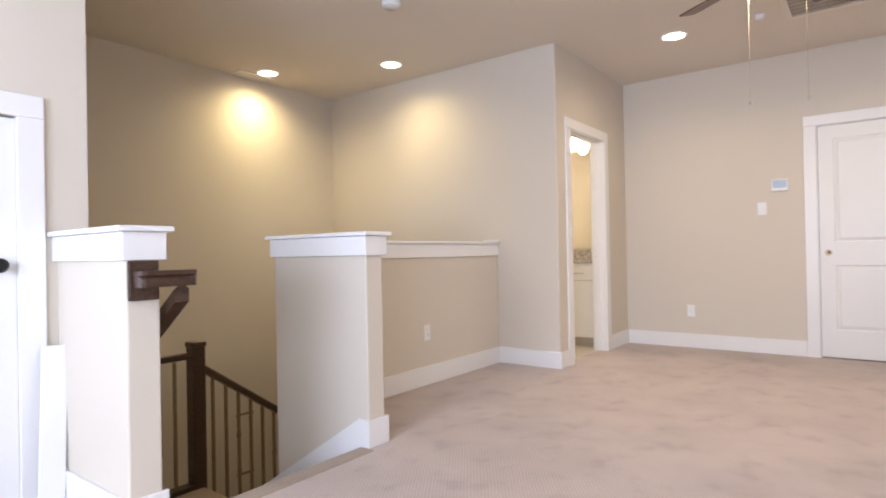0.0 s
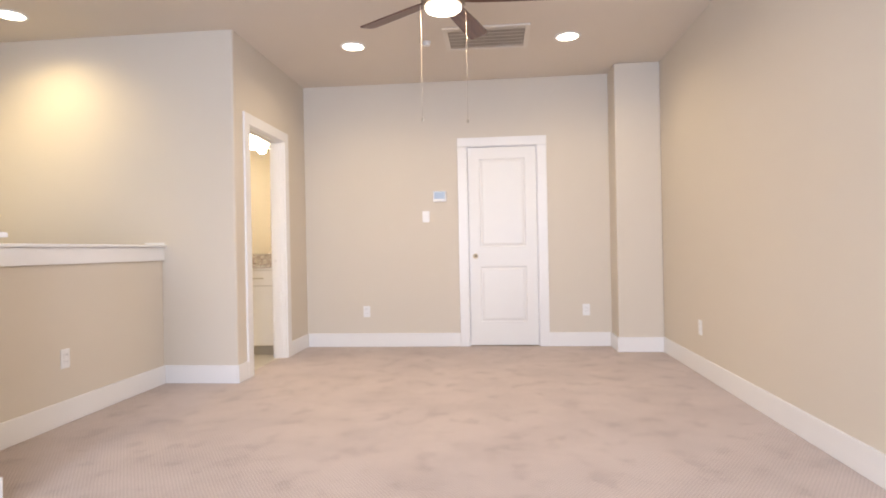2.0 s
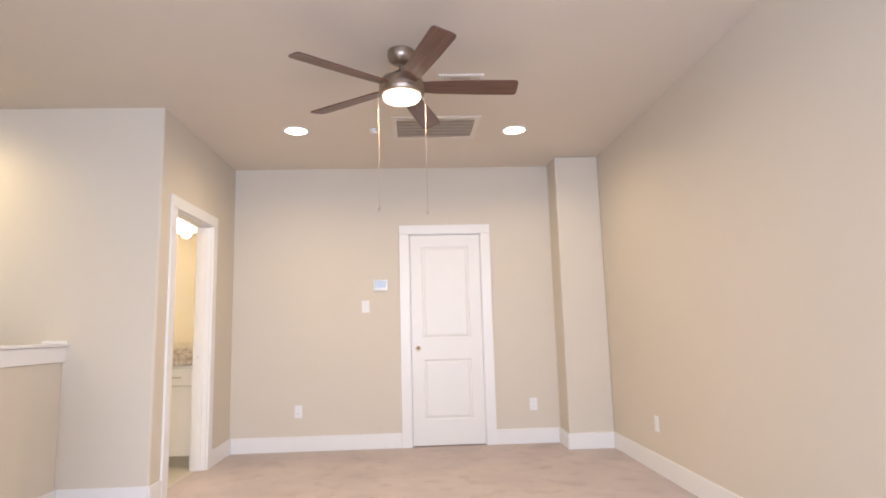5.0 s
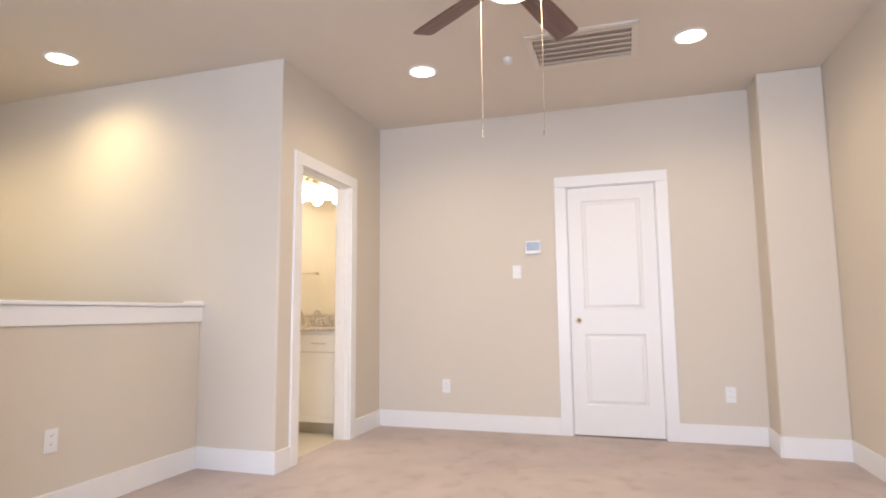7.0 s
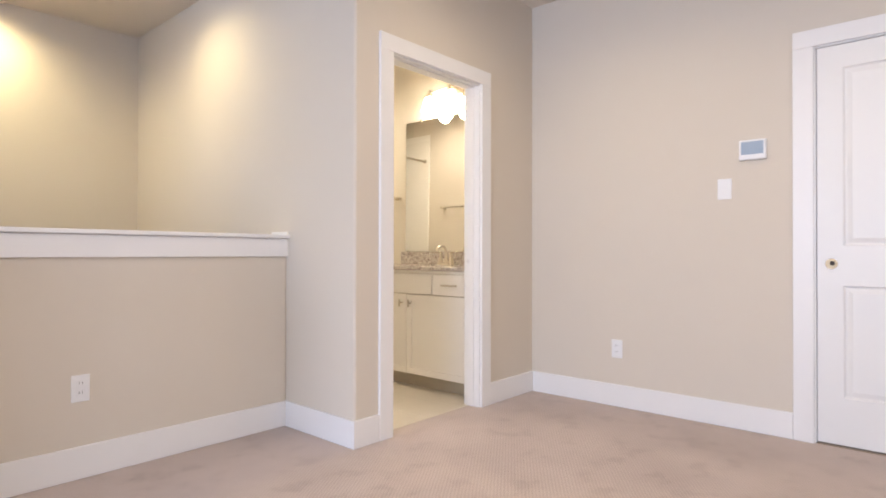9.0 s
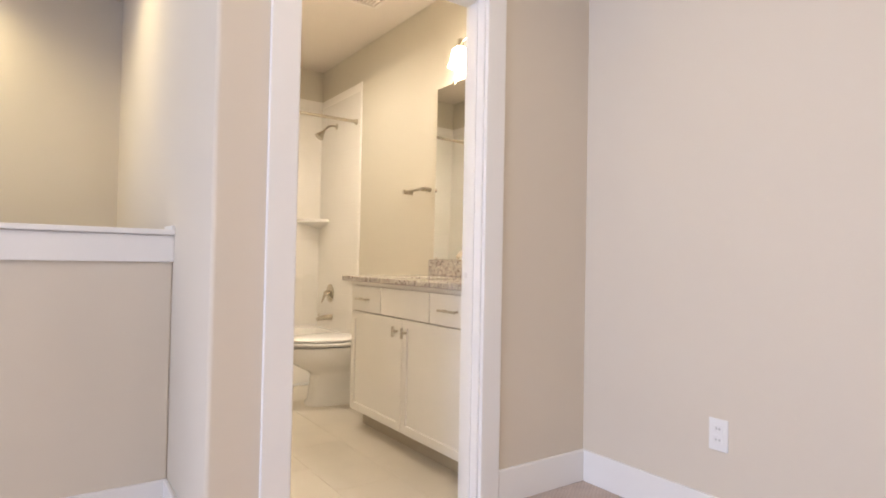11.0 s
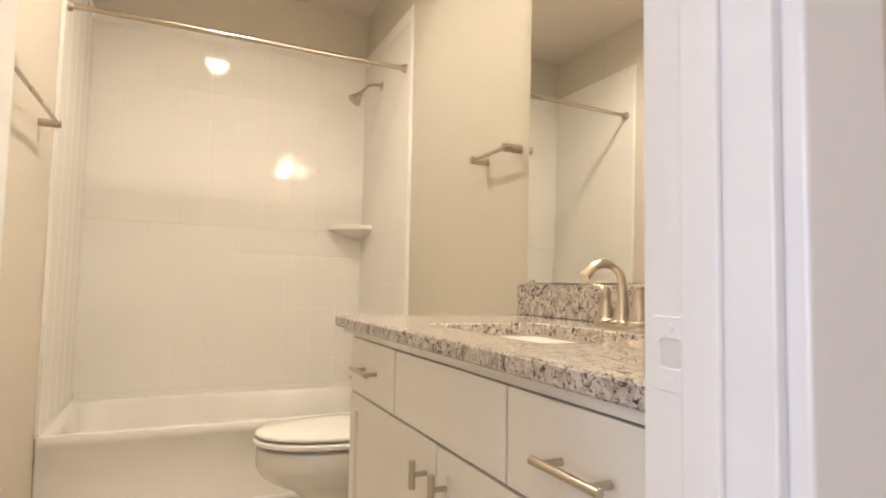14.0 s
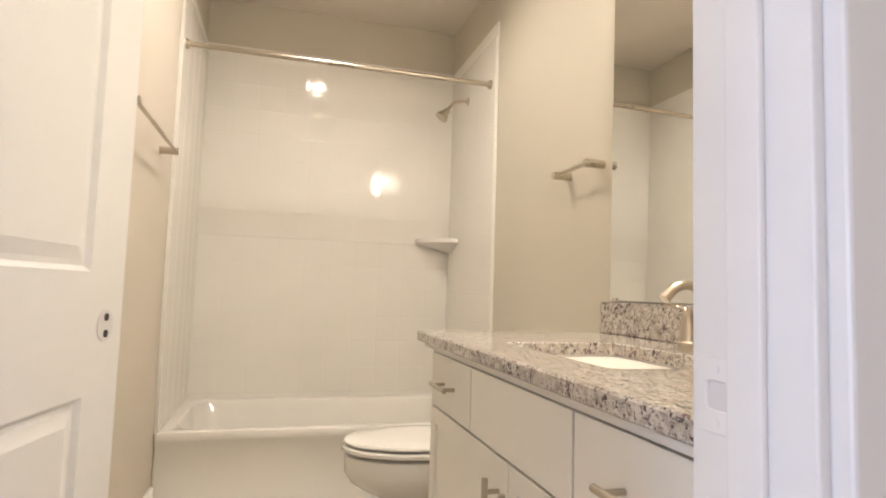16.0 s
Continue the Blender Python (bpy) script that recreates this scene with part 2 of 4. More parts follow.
def rod(bm, a, b, r, r2=None, segs=16, caps=True):
    a, b = Vector(a), Vector(b)
    m = Matrix.Translation((a + b) / 2) @ (b - a).to_track_quat("Z", "Y").to_matrix().to_4x4()
    bmesh.ops.create_cone(bm, cap_ends=caps, segments=segs, radius1=r, radius2=r if r2 is None else r2, depth=(b - a).length, matrix=m)
    return bm


def turned(bm, profile, centre, segs=32, axis="Z", close=True):
    """A body of revolution: profile of (radius, height) round an axis at centre."""
    rings = []
    for r, h in profile:
        ring = []
        for k in range(segs):
            a = 2 * math.pi * k / segs
            p = (r * math.cos(a), r * math.sin(a), h)
            if axis == "Y":
                p = (p[0], -p[2], p[1])
            elif axis == "X":
                p = (p[2], p[0], p[1])
            ring.append(bm.verts.new(Vector(centre) + Vector(p)))
        rings.append(ring)
    for lo, hi in zip(rings, rings[1:]):
        for k in range(segs):
            bm.faces.new((lo[k], lo[(k + 1) % segs], hi[(k + 1) % segs], hi[k]))
    if close:
        bm.faces.new(rings[0][::-1])
        bm.faces.new(rings[-1])
    return bm


def tube(bm, points, radii, segs=14, flat=1.0):
    """A swept round bar along points."""
    pts = [Vector(p) for p in points]
    rings = []
    side = None
    for i, p in enumerate(pts):
        d = (pts[min(i + 1, len(pts) - 1)] - pts[max(i - 1, 0)]).normalized()
        if side is None:
            side = d.cross(Vector((0, 0, 1)) if abs(d.z) < 0.9 else Vector((1, 0, 0))).normalized()
        side = (side - d * side.dot(d)).normalized()
        up = d.cross(side)
        r = radii[i] if isinstance(radii, (list, tuple)) else radii
        rings.append([bm.verts.new(p + side * r * math.cos(2 * math.pi * k / segs) + up * flat * r * math.sin(2 * math.pi * k / segs)) for k in range(segs)])
    for lo, hi in zip(rings, rings[1:]):
        for k in range(segs):
            bm.faces.new((lo[k], lo[(k + 1) % segs], hi[(k + 1) % segs], hi[k]))
    bm.faces.new(rings[0][::-1])
    bm.faces.new(rings[-1])
    return bm


def lofted(bm, rings, close=True):
    made = [[bm.verts.new(p) for p in ring] for ring in rings]
    n = len(made[0])
    for lo, hi in zip(made, made[1:]):
        for k in range(n):
            bm.faces.new((lo[k], lo[(k + 1) % n], hi[(k + 1) % n], hi[k]))
    if close:
        bm.faces.new(made[0][::-1])
        bm.faces.new(made[-1])
    return bm


def mesh_of(name, bm, material, smooth=False):
    bmesh.ops.recalc_face_normals(bm, faces=bm.faces)
    me = bpy.data.meshes.new(name)
    bm.to_mesh(me)
    bm.free()
    me.materials.append(material)
    if smooth:
        for p in me.polygons:
            p.use_smooth = True
        me.set_sharp_from_angle(angle=radians(38))
    return me


def thing(name, bm, material, label="", category="", group="", kind="", smooth=False):
    return tagged(new(name, mesh_of(name, bm, material, smooth)), label, category, group, kind)


def holder(name, place, label, category, group=""):
    e = new(name)
    e.matrix_world = place if isinstance(place, Matrix) else pose(*place)
    e.empty_display_size = 0.05
    return tagged(e, label, category, group)


def part(name, bm, material, parent, label="", smooth=False):
    """A mesh under a thing; its coordinates are the thing's own."""
    ob = new(name, mesh_of(name, bm, material, smooth))
    ob.parent = parent
    return tagged(ob, label)


def B(*a, **k):
    return box(bmesh.new(), *a, **k)


def setting(name, bm, material, label, category="wall"):
    return thing(name, bm, material, label, category, kind="structure")


# ---- the large structure ----
XE, XW, YN, YS, YB, XB, XH, XS = 1.66, -2.48, 6.52, -1.60, 4.892, -1.885, -1.85, -4.61
T = 0.12
BY0, BY1, BX0 = 5.06, 6.60, -5.16      # bathroom: south wall, north wall, tub's back wall
DY0, DY1 = 5.14, 5.916                 # bathroom doorway
STAIR_Y0, STAIR_Y1 = 1.56, 2.60

bm = bmesh.new()
box(bm, XH, XE, YS, YN, -0.15, 0)
box(bm, XW - T, XH, YS, 1.44, -0.15, 0)
box(bm, XW, XH, 2.66, YB, -0.15, 0)
box(bm, XB, XH, YB, YN, -0.15, 0)
box(bm, -1.965, XB, DY0, DY1, -0.15, 0)
floor = setting("floor", bm, CARPET, "beige cut pile carpet with footprints and vacuum marks", "floor")
setting("ceiling", B(XS - 0.1, XE + T, YS - T, YN + T, CEIL, CEIL + 0.15), CEILING, "flat painted ceiling in warm grey beige", "ceiling")
setting("wall_east", B(XE, XE + T, YS, YN, -0.15, CEIL), WALL, "long plain greige painted drywall wall")

def pierced(x0, x1, y0, y1, z0, z1, holes, along):
    """A wall box with rectangular holes (a0, a1, z0, z1) along x or y, in order."""
    out, at = bmesh.new(), (x0 if along == "x" else y0)
    end = x1 if along == "x" else y1
    def piece(a, b, c, d):
        if b - a > 1e-4 and d - c > 1e-4:
            box(out, a, b, y0, y1, c, d) if along == "x" else box(out, x0, x1, a, b, c, d)
    for a, b, c, d in holes:
        piece(at, a, z0, z1)
        piece(a, b, z0, c)
        piece(a, b, d, z1)
        at = b
    piece(at, end, z0, z1)
    return out

setting("wall_north", pierced(XB, XE + T, YN, YN + T, -0.15, CEIL, [(-0.185, 0.535, -0.15, 2.045)], "x"), WALL, "greige painted wall with a closed closet door")
setting("wall_south", pierced(XW - T, XE + T, YS - T, YS, -0.15, CEIL, [(-1.6, -0.3, 0.7, 2.2), (0.1, 1.4, 0.7, 2.2)], "x"), WALL, "greige wall with two daylight windows")
setting("wall_west", pierced(XW - T, XW, YS, STAIR_Y0, -3.0, CEIL, [(0.62, 1.305, 0.0, 1.555)], "y"), WALL, "greige wall with a low access door")
bm = pierced(XB - T, XB, YB, YN + T, -0.15, CEIL, [(DY0, DY1, -0.15, 2.045)], "y")
bmesh.ops.remove_doubles(bm, verts=bm.verts, dist=0.0001)
corner = [e_ for e_ in bm.edges if all(abs(v.co.x - XB) < 0.001 and abs(v.co.y - YB) < 0.001 for v in e_.verts)]
bmesh.ops.bevel(bm, geom=corner, offset=0.014, segments=4, profile=0.5, affect="EDGES")
setting("wall_bathroom_east", bm, WALL, "greige wall holding the bathroom doorway")
setting("wall_bathroom_south", B(XS, XB - T, YB, BY0, -3.0, CEIL), WALL, "tall greige wall between stairwell and bathroom")
setting("wall_column", B(1.24, XE, 6.19, YN, -0.1, CEIL, bevel=0.012), WALL, "boxed out greige corner chase", "wall")
setting("wall_stair_west", B(XS - T, XS, STAIR_Y0 - T, YB, -3.0, CEIL), WALL, "tall greige stairwell wall")
setting("wall_stair_south", B(XS, XW - T, STAIR_Y0 - T, STAIR_Y0, -3.0, CEIL), WALL, "greige stairwell wall")
setting("floor_lower", B(XS, XW, STAIR_Y0, YB, -3.1, -3.0), DARKER_CARPET, "carpeted floor at the foot of the stairs", "floor")
setting("wall_under_floor", B(XW - 0.001, XH - 0.02, 2.72, YB, -3.0, -0.16), WALL, "plain wall below the upper floor")
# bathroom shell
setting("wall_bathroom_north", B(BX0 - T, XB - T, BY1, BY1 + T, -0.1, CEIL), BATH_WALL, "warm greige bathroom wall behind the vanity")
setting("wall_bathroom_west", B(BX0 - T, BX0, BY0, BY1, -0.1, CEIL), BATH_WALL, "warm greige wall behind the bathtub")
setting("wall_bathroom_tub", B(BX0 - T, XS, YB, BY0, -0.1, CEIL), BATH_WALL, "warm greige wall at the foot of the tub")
setting("ceiling_bathroom", B(BX0 - T, XS - 0.1, YB, BY1 + T, CEIL, CEIL + 0.15), CEILING, "painted bathroom ceiling", "ceiling")

# half walls round the stair opening
def half_wall(name, x0, x1, y0, y1, z0, top, cap, label, over=0.022):
    h = new(name)
    tagged(h, label, "half wall", kind="structure")
    part("wall_body", B(x0, x1, y0, y1, z0, top - 0.02, bevel=0.008), WALL, h)
    part("cap_board", B(x0 - cap[0] * (over + 0.016), x1 + cap[1] * (over + 0.016), y0 - cap[2] * (over + 0.016), y1 + cap[3] * (over + 0.016), top - 0.02, top, bevel=0.004), TRIM, h, "white painted cap")
    part("cap_apron", B(x0 - cap[0] * 0.018, x1 + cap[1] * 0.018, y0 - cap[2] * 0.018, y1 + cap[3] * 0.018, top - 0.122, top - 0.021, bevel=0.003), TRIM, h, "white painted apron")
    return h

half_wall("half_wall_stub", XW, XH - 0.02, 1.44, STAIR_Y0, -3.0, 1.10, (0, 1, 1, 1), "short half wall with white cap beside the stairs")
half_wall("half_wall_end", XW - T, XH, STAIR_Y1, STAIR_Y1 + T, -3.0, 1.10, (1, 1, 1, 1), "half wall end pier with white cap at the stair top")
half_wall("half_wall_long", XW - T, XW, STAIR_Y1 + T + 0.02, YB, -3.0, 1.075, (1, 1, 0, 0), "long greige half wall with white cap along the stairwell")

setting("cap_end_trim", B(XW - T - 0.02, XW + 0.02, YB - 0.012, YB, 1.0755, 1.092, bevel=0.002), TRIM, "small white trim return above the half wall cap", "trim")

# baseboards
def baseboard(x0, x1, y0, y1, h=0.14):
    return setting("baseboard", B(x0, x1, y0, y1, 0.0, h, bevel=0.004), TRIM, "tall white painted baseboard", "baseboard")

K = 0.016
baseboard(XB + K, -0.276, YN - K, YN)
baseboard(0.622, 1.24, YN - K, YN)
baseboard(1.24 - K, 1.24, 6.19 - K, YN - K)
baseboard(1.24, XE, 6.19 - K, 6.19)
baseboard(XE - K, XE, YS, 6.19 - K)
baseboard(XB, XB + K, YB - K, DY0 - 0.092)
baseboard(XB, XB + K, DY1 + 0.092, YN)
baseboard(XW + K, XB, YB - K, YB)
baseboard(XW, XW + K, STAIR_Y1 + T + K, YB)
baseboard(XW + K, XH + K, STAIR_Y1 + T, STAIR_Y1 + T + K)
baseboard(XH, XH + K, STAIR_Y1 - K, STAIR_Y1 + T)
baseboard(XH - 0.02, XH - 0.02 + K, 1.44 - K, STAIR_Y0 + K)
baseboard(XW, XH - 0.02, 1.44 - K, 1.44)
baseboard(XW, XW + K, YS, 0.528)
baseboard(XW, XE, YS, YS + K)

# stairs: three risers to a landing, then a flight towards the north
RISE, GO = 0.19, 0.27
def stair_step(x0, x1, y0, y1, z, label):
    return setting("stair_step", B(x0, x1, y0, y1, z - 0.19, z, bevel=0.018, segs=3), DARKER_CARPET, label, "stairs")

setting("stair_nosing", B(XH - 0.055, XH + 0.06, STAIR_Y0, STAIR_Y1 - 0.002, -0.19, 0.005, bevel=0.02, segs=3), DARKER_CARPET, "rounded carpeted nosing at the stair top", "stairs")
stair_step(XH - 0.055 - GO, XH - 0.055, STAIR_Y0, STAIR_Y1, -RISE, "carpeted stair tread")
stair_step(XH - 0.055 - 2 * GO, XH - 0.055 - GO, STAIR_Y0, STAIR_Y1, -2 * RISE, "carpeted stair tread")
setting("stair_landing", B(-3.53, XH - 0.055 - 2 * GO, STAIR_Y0, 2.62, -0.72, -3 * RISE), DARKER_CARPET, "carpeted stair landing", "stairs")
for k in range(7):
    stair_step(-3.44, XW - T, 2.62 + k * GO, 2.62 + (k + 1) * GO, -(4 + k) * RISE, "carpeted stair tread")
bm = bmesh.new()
pts = [(XH, 0.14), (XH, 0.0), (XH - 0.055, -0.02), (-2.75, -0.57), (-2.75, -0.40), (XH - 0.06, 0.14)]
lofted(bm, [[(x, STAIR_Y1 - 0.014, z) for x, z in pts], [(x, STAIR_Y1 - 0.001, z) for x, z in pts]])
setting("stair_skirt", bm, TRIM, "white sloping skirt board along the stairs", "trim")

# ---- doors, casings, windows ----
def casing(name, along, face, a0, a1, top, w=0.09, depth=0.018, out=-1, label="white flat door casing"):
    """Flat casing round an opening a0..a1 on a wall face; out: the sign of the side it stands proud to."""
    h = new(name)
    tagged(h, label, "door casing", kind="structure")
    f0, f1 = sorted((face, face + out * depth))
    def b(a, c, z0, z1, nm):
        part(nm, B(a, c, f0, f1, z0, z1, bevel=0.003) if along == "x" else B(f0, f1, a, c, z0, z1, bevel=0.003), TRIM, h)
    b(a0 - w, a0 + 0.004, 0, top + 0.0, "side_casing")
    b(a1 - 0.004, a1 + w, 0, top + 0.0, "side_casing")
    b(a0 - w, a1 + w, top + 0.0005, top + w, "head_casing")
    return h


def jambs(name, along, f0, f1, a0, a1, top, stop):
    h = new(name)
    tagged(h, "white painted door frame lining", "door frame", kind="structure")
    def b(a, c, g0, g1, z0, z1, nm):
        part(nm, B(a, c, g0, g1, z0, z1, bevel=0.002) if along == "x" else B(g0, g1, a, c, z0, z1, bevel=0.002), TRIM, h)
    b(a0 - 0.0, a0 + 0.012, f0, f1, 0, top, "jamb")
    b(a1 - 0.012, a1 + 0.0, f0, f1, 0, top, "jamb")
    b(a0 + 0.012, a1 - 0.012, f0, f1, top - 0.012, top, "head_jamb")
    if stop:
        b(a0 + 0.012, a0 + 0.018, *stop, 0, top - 0.012, "door_stop")
        b(a1 - 0.018, a1 - 0.012, *stop, 0, top - 0.012, "door_stop")
        b(a0 + 0.018, a1 - 0.018, *stop, top - 0.018, top - 0.012, "head_stop")
    return h


def panel_door_mesh(w, h, t=0.035, splits=None):
    """A two-panel slab from x 0..w, front towards -y, with moulded sunk panels on both sides."""
    s = 0.115 * w / 0.71
    zs = splits or [0, 0.235, 0.80, 1.0, h - 0.115, h]
    xs = [0, s, w - s, w]
    bm = bmesh.new()
    panels = []
    sides = []
    for y in (0, t):
        grid = [[bm.verts.new((x, y, z)) for x in xs] for z in zs]
        sides.append(grid)
        for j in range(len(zs) - 1):
            for i in range(3):
                q = [grid[j][i], grid[j][i + 1], grid[j + 1][i + 1], grid[j + 1][i]]
                fc = bm.faces.new(q if y == 0 else q[::-1])
                if i == 1 and j in (1, 3):
                    panels.append(fc)
    f, b = sides
    n, m = len(zs) - 1, 3
    for i in range(m):
        bm.faces.new((f[0][i + 1], f[0][i], b[0][i], b[0][i + 1]))
        bm.faces.new((f[n][i], f[n][i + 1], b[n][i + 1], b[n][i]))
    for j in range(n):
        bm.faces.new((f[j][0], f[j + 1][0], b[j + 1][0], b[j][0]))
        bm.faces.new((f[j + 1][m], f[j][m], b[j][m], b[j + 1][m]))
    bm.normal_update()
    bmesh.ops.inset_individual(bm, faces=panels, thickness=0.012, depth=-0.009)
    bmesh.ops.inset_individual(bm, faces=panels, thickness=0.012, depth=0.0)
    bmesh.ops.inset_individual(bm, faces=panels, thickness=0.030, depth=0.007)
    return bm


# closet door in the north wall
casing("door_casing_closet", "x", YN, -0.185, 0.535, 2.04)
jambs("door_frame_closet", "x", YN, YN + T, -0.185, 0.535, 2.045, None)
door = holder("door_1", (-0.170, YN + 0.006, 0.012), "closed white two-panel closet door with no knob, only a bored latch hole", "door")
part("slab", panel_door_mesh(0.690, 2.018), DOOR, door)
bore = part("latch_bore", turned(bmesh.new(), [(0.0, 0.0), (0.027, 0.0), (0.027, 0.003), (0.02, 0.003)], (0.062, 0.0, 0.91), 20, "Y"), BRASS, door, "round latch bore showing brass", True)
part("bore_hole", turned(bmesh.new(), [(0.0, 0.0), (0.012, 0.0), (0.012, 0.0042)], (0.066, 0.0, 0.913), 14, "Y"), DARK, door)
for hz in (0.25, 1.05, 1.80):
    part("hinge", rod(bmesh.new(), (0.694, -0.003, hz - 0.04), (0.694, -0.003, hz + 0.04), 0.006), TRIM, door, "painted hinge knuckle", True)
setting("wall_closet_back", B(-0.4, 0.75, YN + T + 0.02, YN + T + 0.1, -0.1, 2.3), WALL, "plain wall closing the closet")
setting("threshold_closet", B(-0.173, 0.523, YN - 0.0, YN + T, -0.1, 0.003), DARKER_CARPET, "carpet edge under the closet door", "floor")

# low access door in the west wall
casing("door_casing_access", "y", XW, 0.62, 1.305, 1.555, out=1)
acc = holder("door_2", pose(XW - 0.008, 0.622, 0.012, 0, 0, 90), "closed low white panel access door with black knob", "door")
part("slab", panel_door_mesh(0.681, 1.540, splits=[0, 0.2, 0.62, 0.78, 1.42, 1.535]), DOOR, acc)
part("knob", turned(bmesh.new(), [(0.0, 0.0), (0.026, 0.0), (0.026, 0.006), (0.011, 0.010), (0.011, 0.03), (0.026, 0.038), (0.028, 0.05), (0.018, 0.06), (0.0, 0.062)], (0.615, 0.0, 0.955), 24, "Y"), BLACK, acc, "black metal knob", True)
setting("wall_access_back", B(XW - 0.3, XW - T - 0.02, 0.5, 1.42, -0.1, 1.7), WALL, "plain wall closing the access hatch")
board = thing("trim_board", B(-0.008, 0.008, -0.045, 0.045, 0, 0.64, bevel=0.002), TRIM, "loose white trim board leaning on the half wall", "board")
board.matrix_world = pose(-2.375, 1.372, 0.004, -3.5, -5, 0)

# bathroom doorway and its open door
casing("door_casing_bathroom", "y", XB, DY0, DY1, 2.04, out=1)
casing("door_casing_bathroom_inside", "y", XB - T, DY0 - 0.012, DY1 + 0.012, 2.05, w=0.06, out=-1)
jambs("door_frame_bathroom", "y", XB - T, XB, DY0, DY1, 2.045, (XB - 0.075, XB - 0.04))
bdoor = holder("door_3", pose(XB - T - 0.014, DY0 + 0.018, 0.012, 0, 0, 180 - 9.8), "open white two-panel bathroom door with no knob", "door")
part("slab", panel_door_mesh(0.738, 2.018), DOOR, bdoor)
part("latch_bore", turned(bmesh.new(), [(0.0, 0.0), (0.027, 0.0), (0.027, 0.002), (0.019, 0.002)], (0.676, 0.0, 0.91), 20, "Y"), RECESS_SHADE, bdoor, "bored latch hole with brass latch", True)
for dz in (-0.014, 0.014):
    part("bore_hole", turned(bmesh.new(), [(0.0, 0.0), (0.0065, 0.0), (0.0065, 0.004)], (0.676, 0.0, 0.91 + dz), 12, "Y"), DARK, bdoor)
for hz in (0.22, 1.055, 1.80):
    bm = B(-0.042, 0.022, -0.0035, 0.0, hz - 0.05, hz + 0.05, bevel=0.001)
    rod(bm, (-0.004, -0.005, hz - 0.052), (-0.004, -0.005, hz + 0.052), 0.006)
    part("hinge", bm, TRIM, bdoor, "white painted hinge")
strike = holder("strike_plate", (XB - 0.088, DY1 - 0.0125, 0.920), "painted latch strike plate on the door frame", "strike plate")
def upright_round(x0, x1, z0, z1, rad, y, n=5):
    out = []
    for cx, cz, a0 in ((x1 - rad, z1 - rad, 0), (x0 + rad, z1 - rad, 90), (x0 + rad, z0 + rad, 180), (x1 - rad, z0 + rad, 270)):
        out += [(cx + rad * math.cos(radians(a0 + 90 * k / n)), y, cz + rad * math.sin(radians(a0 + 90 * k / n))) for k in range(n + 1)]
    return out
plate = [upright_round(-0.022, 0.020, -0.030, 0.030, 0.006, y) for y in (0.0, -0.0022)] + [upright_round(-0.0215, 0.0195, -0.0295, 0.0295, 0.006, -0.0028)]
hole = [upright_round(-0.0125, 0.0125, -0.0125, 0.0125, 0.0055, -0.0028), upright_round(-0.0115, 0.0115, -0.0115, 0.0115, 0.005, -0.0018), upright_round(-0.0115, 0.0115, -0.0115, 0.0115, 0.005, -0.0004)]
bm = lofted(bmesh.new(), plate + hole, close=False)
part("plate", bm, TRIM, strike)
bm = bmesh.new()
bm.faces.new([bm.verts.new(p) for p in upright_round(-0.0118, 0.0118, -0.0118, 0.0118, 0.005, -0.0005)])
# latch hole floor, shade put in by the greyer white
part("latch_hole", bm, RECESS_SHADE, strike)
for dz in (-0.021, 0.021):
    part("screw", turned(bmesh.new(), [(0.0035, 0.0027), (0.003, 0.0034), (0.001, 0.0034)], (0.0, 0.0, dz), 12, "Y"), TRIM, strike, "", True)

# windows behind the start of the walk
for n_, (w0, w1) in enumerate(((-1.6, -0.3), (0.1, 1.4))):
    wn = new("window_%d" % (n_ + 1))
    tagged(wn, "white framed daylight window", "window", kind="structure")
    for a, b_, c, d in ((w0, w0 + 0.06, 0.7, 2.2), (w1 - 0.06, w1, 0.7, 2.2), (w0 + 0.06, w1 - 0.06, 0.7, 0.76), (w0 + 0.06, w1 - 0.06, 2.14, 2.2), (w0 + 0.06, w1 - 0.06, 1.42, 1.48)):
        part("window_frame", B(a, b_, YS - 0.09, YS - 0.04, c, d, bevel=0.003), TRIM, wn)
    pane = part("pane", B(w0 + 0.06, w1 - 0.06, YS - 0.068, YS - 0.062, 0.76, 2.14), GLASS, wn)
    pane.visible_shadow = False
    part("window_sill", B(w0 - 0.03, w1 + 0.03, YS - 0.03, YS + 0.05, 0.672, 0.70, bevel=0.004), TRIM, wn)

# ---- stair rails ----
def baluster(x, y, z0, z1, knuckle):
    bm = B(-0.009, 0.009, -0.009, 0.009, z0, z1)
    if knuckle:
        for dz in (0.30, 0.62):
            turned(bm, [(0.007, -0.03), (0.016, -0.012), (0.018, 0.0), (0.016, 0.012), (0.007, 0.03)], (0, 0, z0 + (z1 - z0) * dz), 10)
    return bm


rail = holder("stair_railing", (-3.48, 2.60, -0.57), "dark stained wooden stair railing with slim metal balusters", "railing")
bm = B(-0.045, 0.045, -0.045, 0.045, -0.15, 0.95, bevel=0.004)
box(bm, -0.052, 0.052, -0.052, 0.052, 0.95, 0.985, bevel=0.008)
part("newel_post", bm, RAIL_WOOD, rail, "square dark newel post")
part("handrail", B(-0.03, 0.03, -1.04, -0.045, 0.872, 0.915, bevel=0.01), RAIL_WOOD, rail)
SL = RISE / GO
bm = bmesh.new()
sec = [(-0.03, 0.0), (0.03, 0.0), (0.03, 0.045), (0.018, 0.058), (-0.018, 0.058), (-0.03, 0.045)]
lofted(bm, [[(x, y, 0.80 + z - SL * y) for x, z in sec] for y in (0.045, 1.95)])
part("handrail", bm, RAIL_WOOD, rail, "sloping dark wooden handrail")
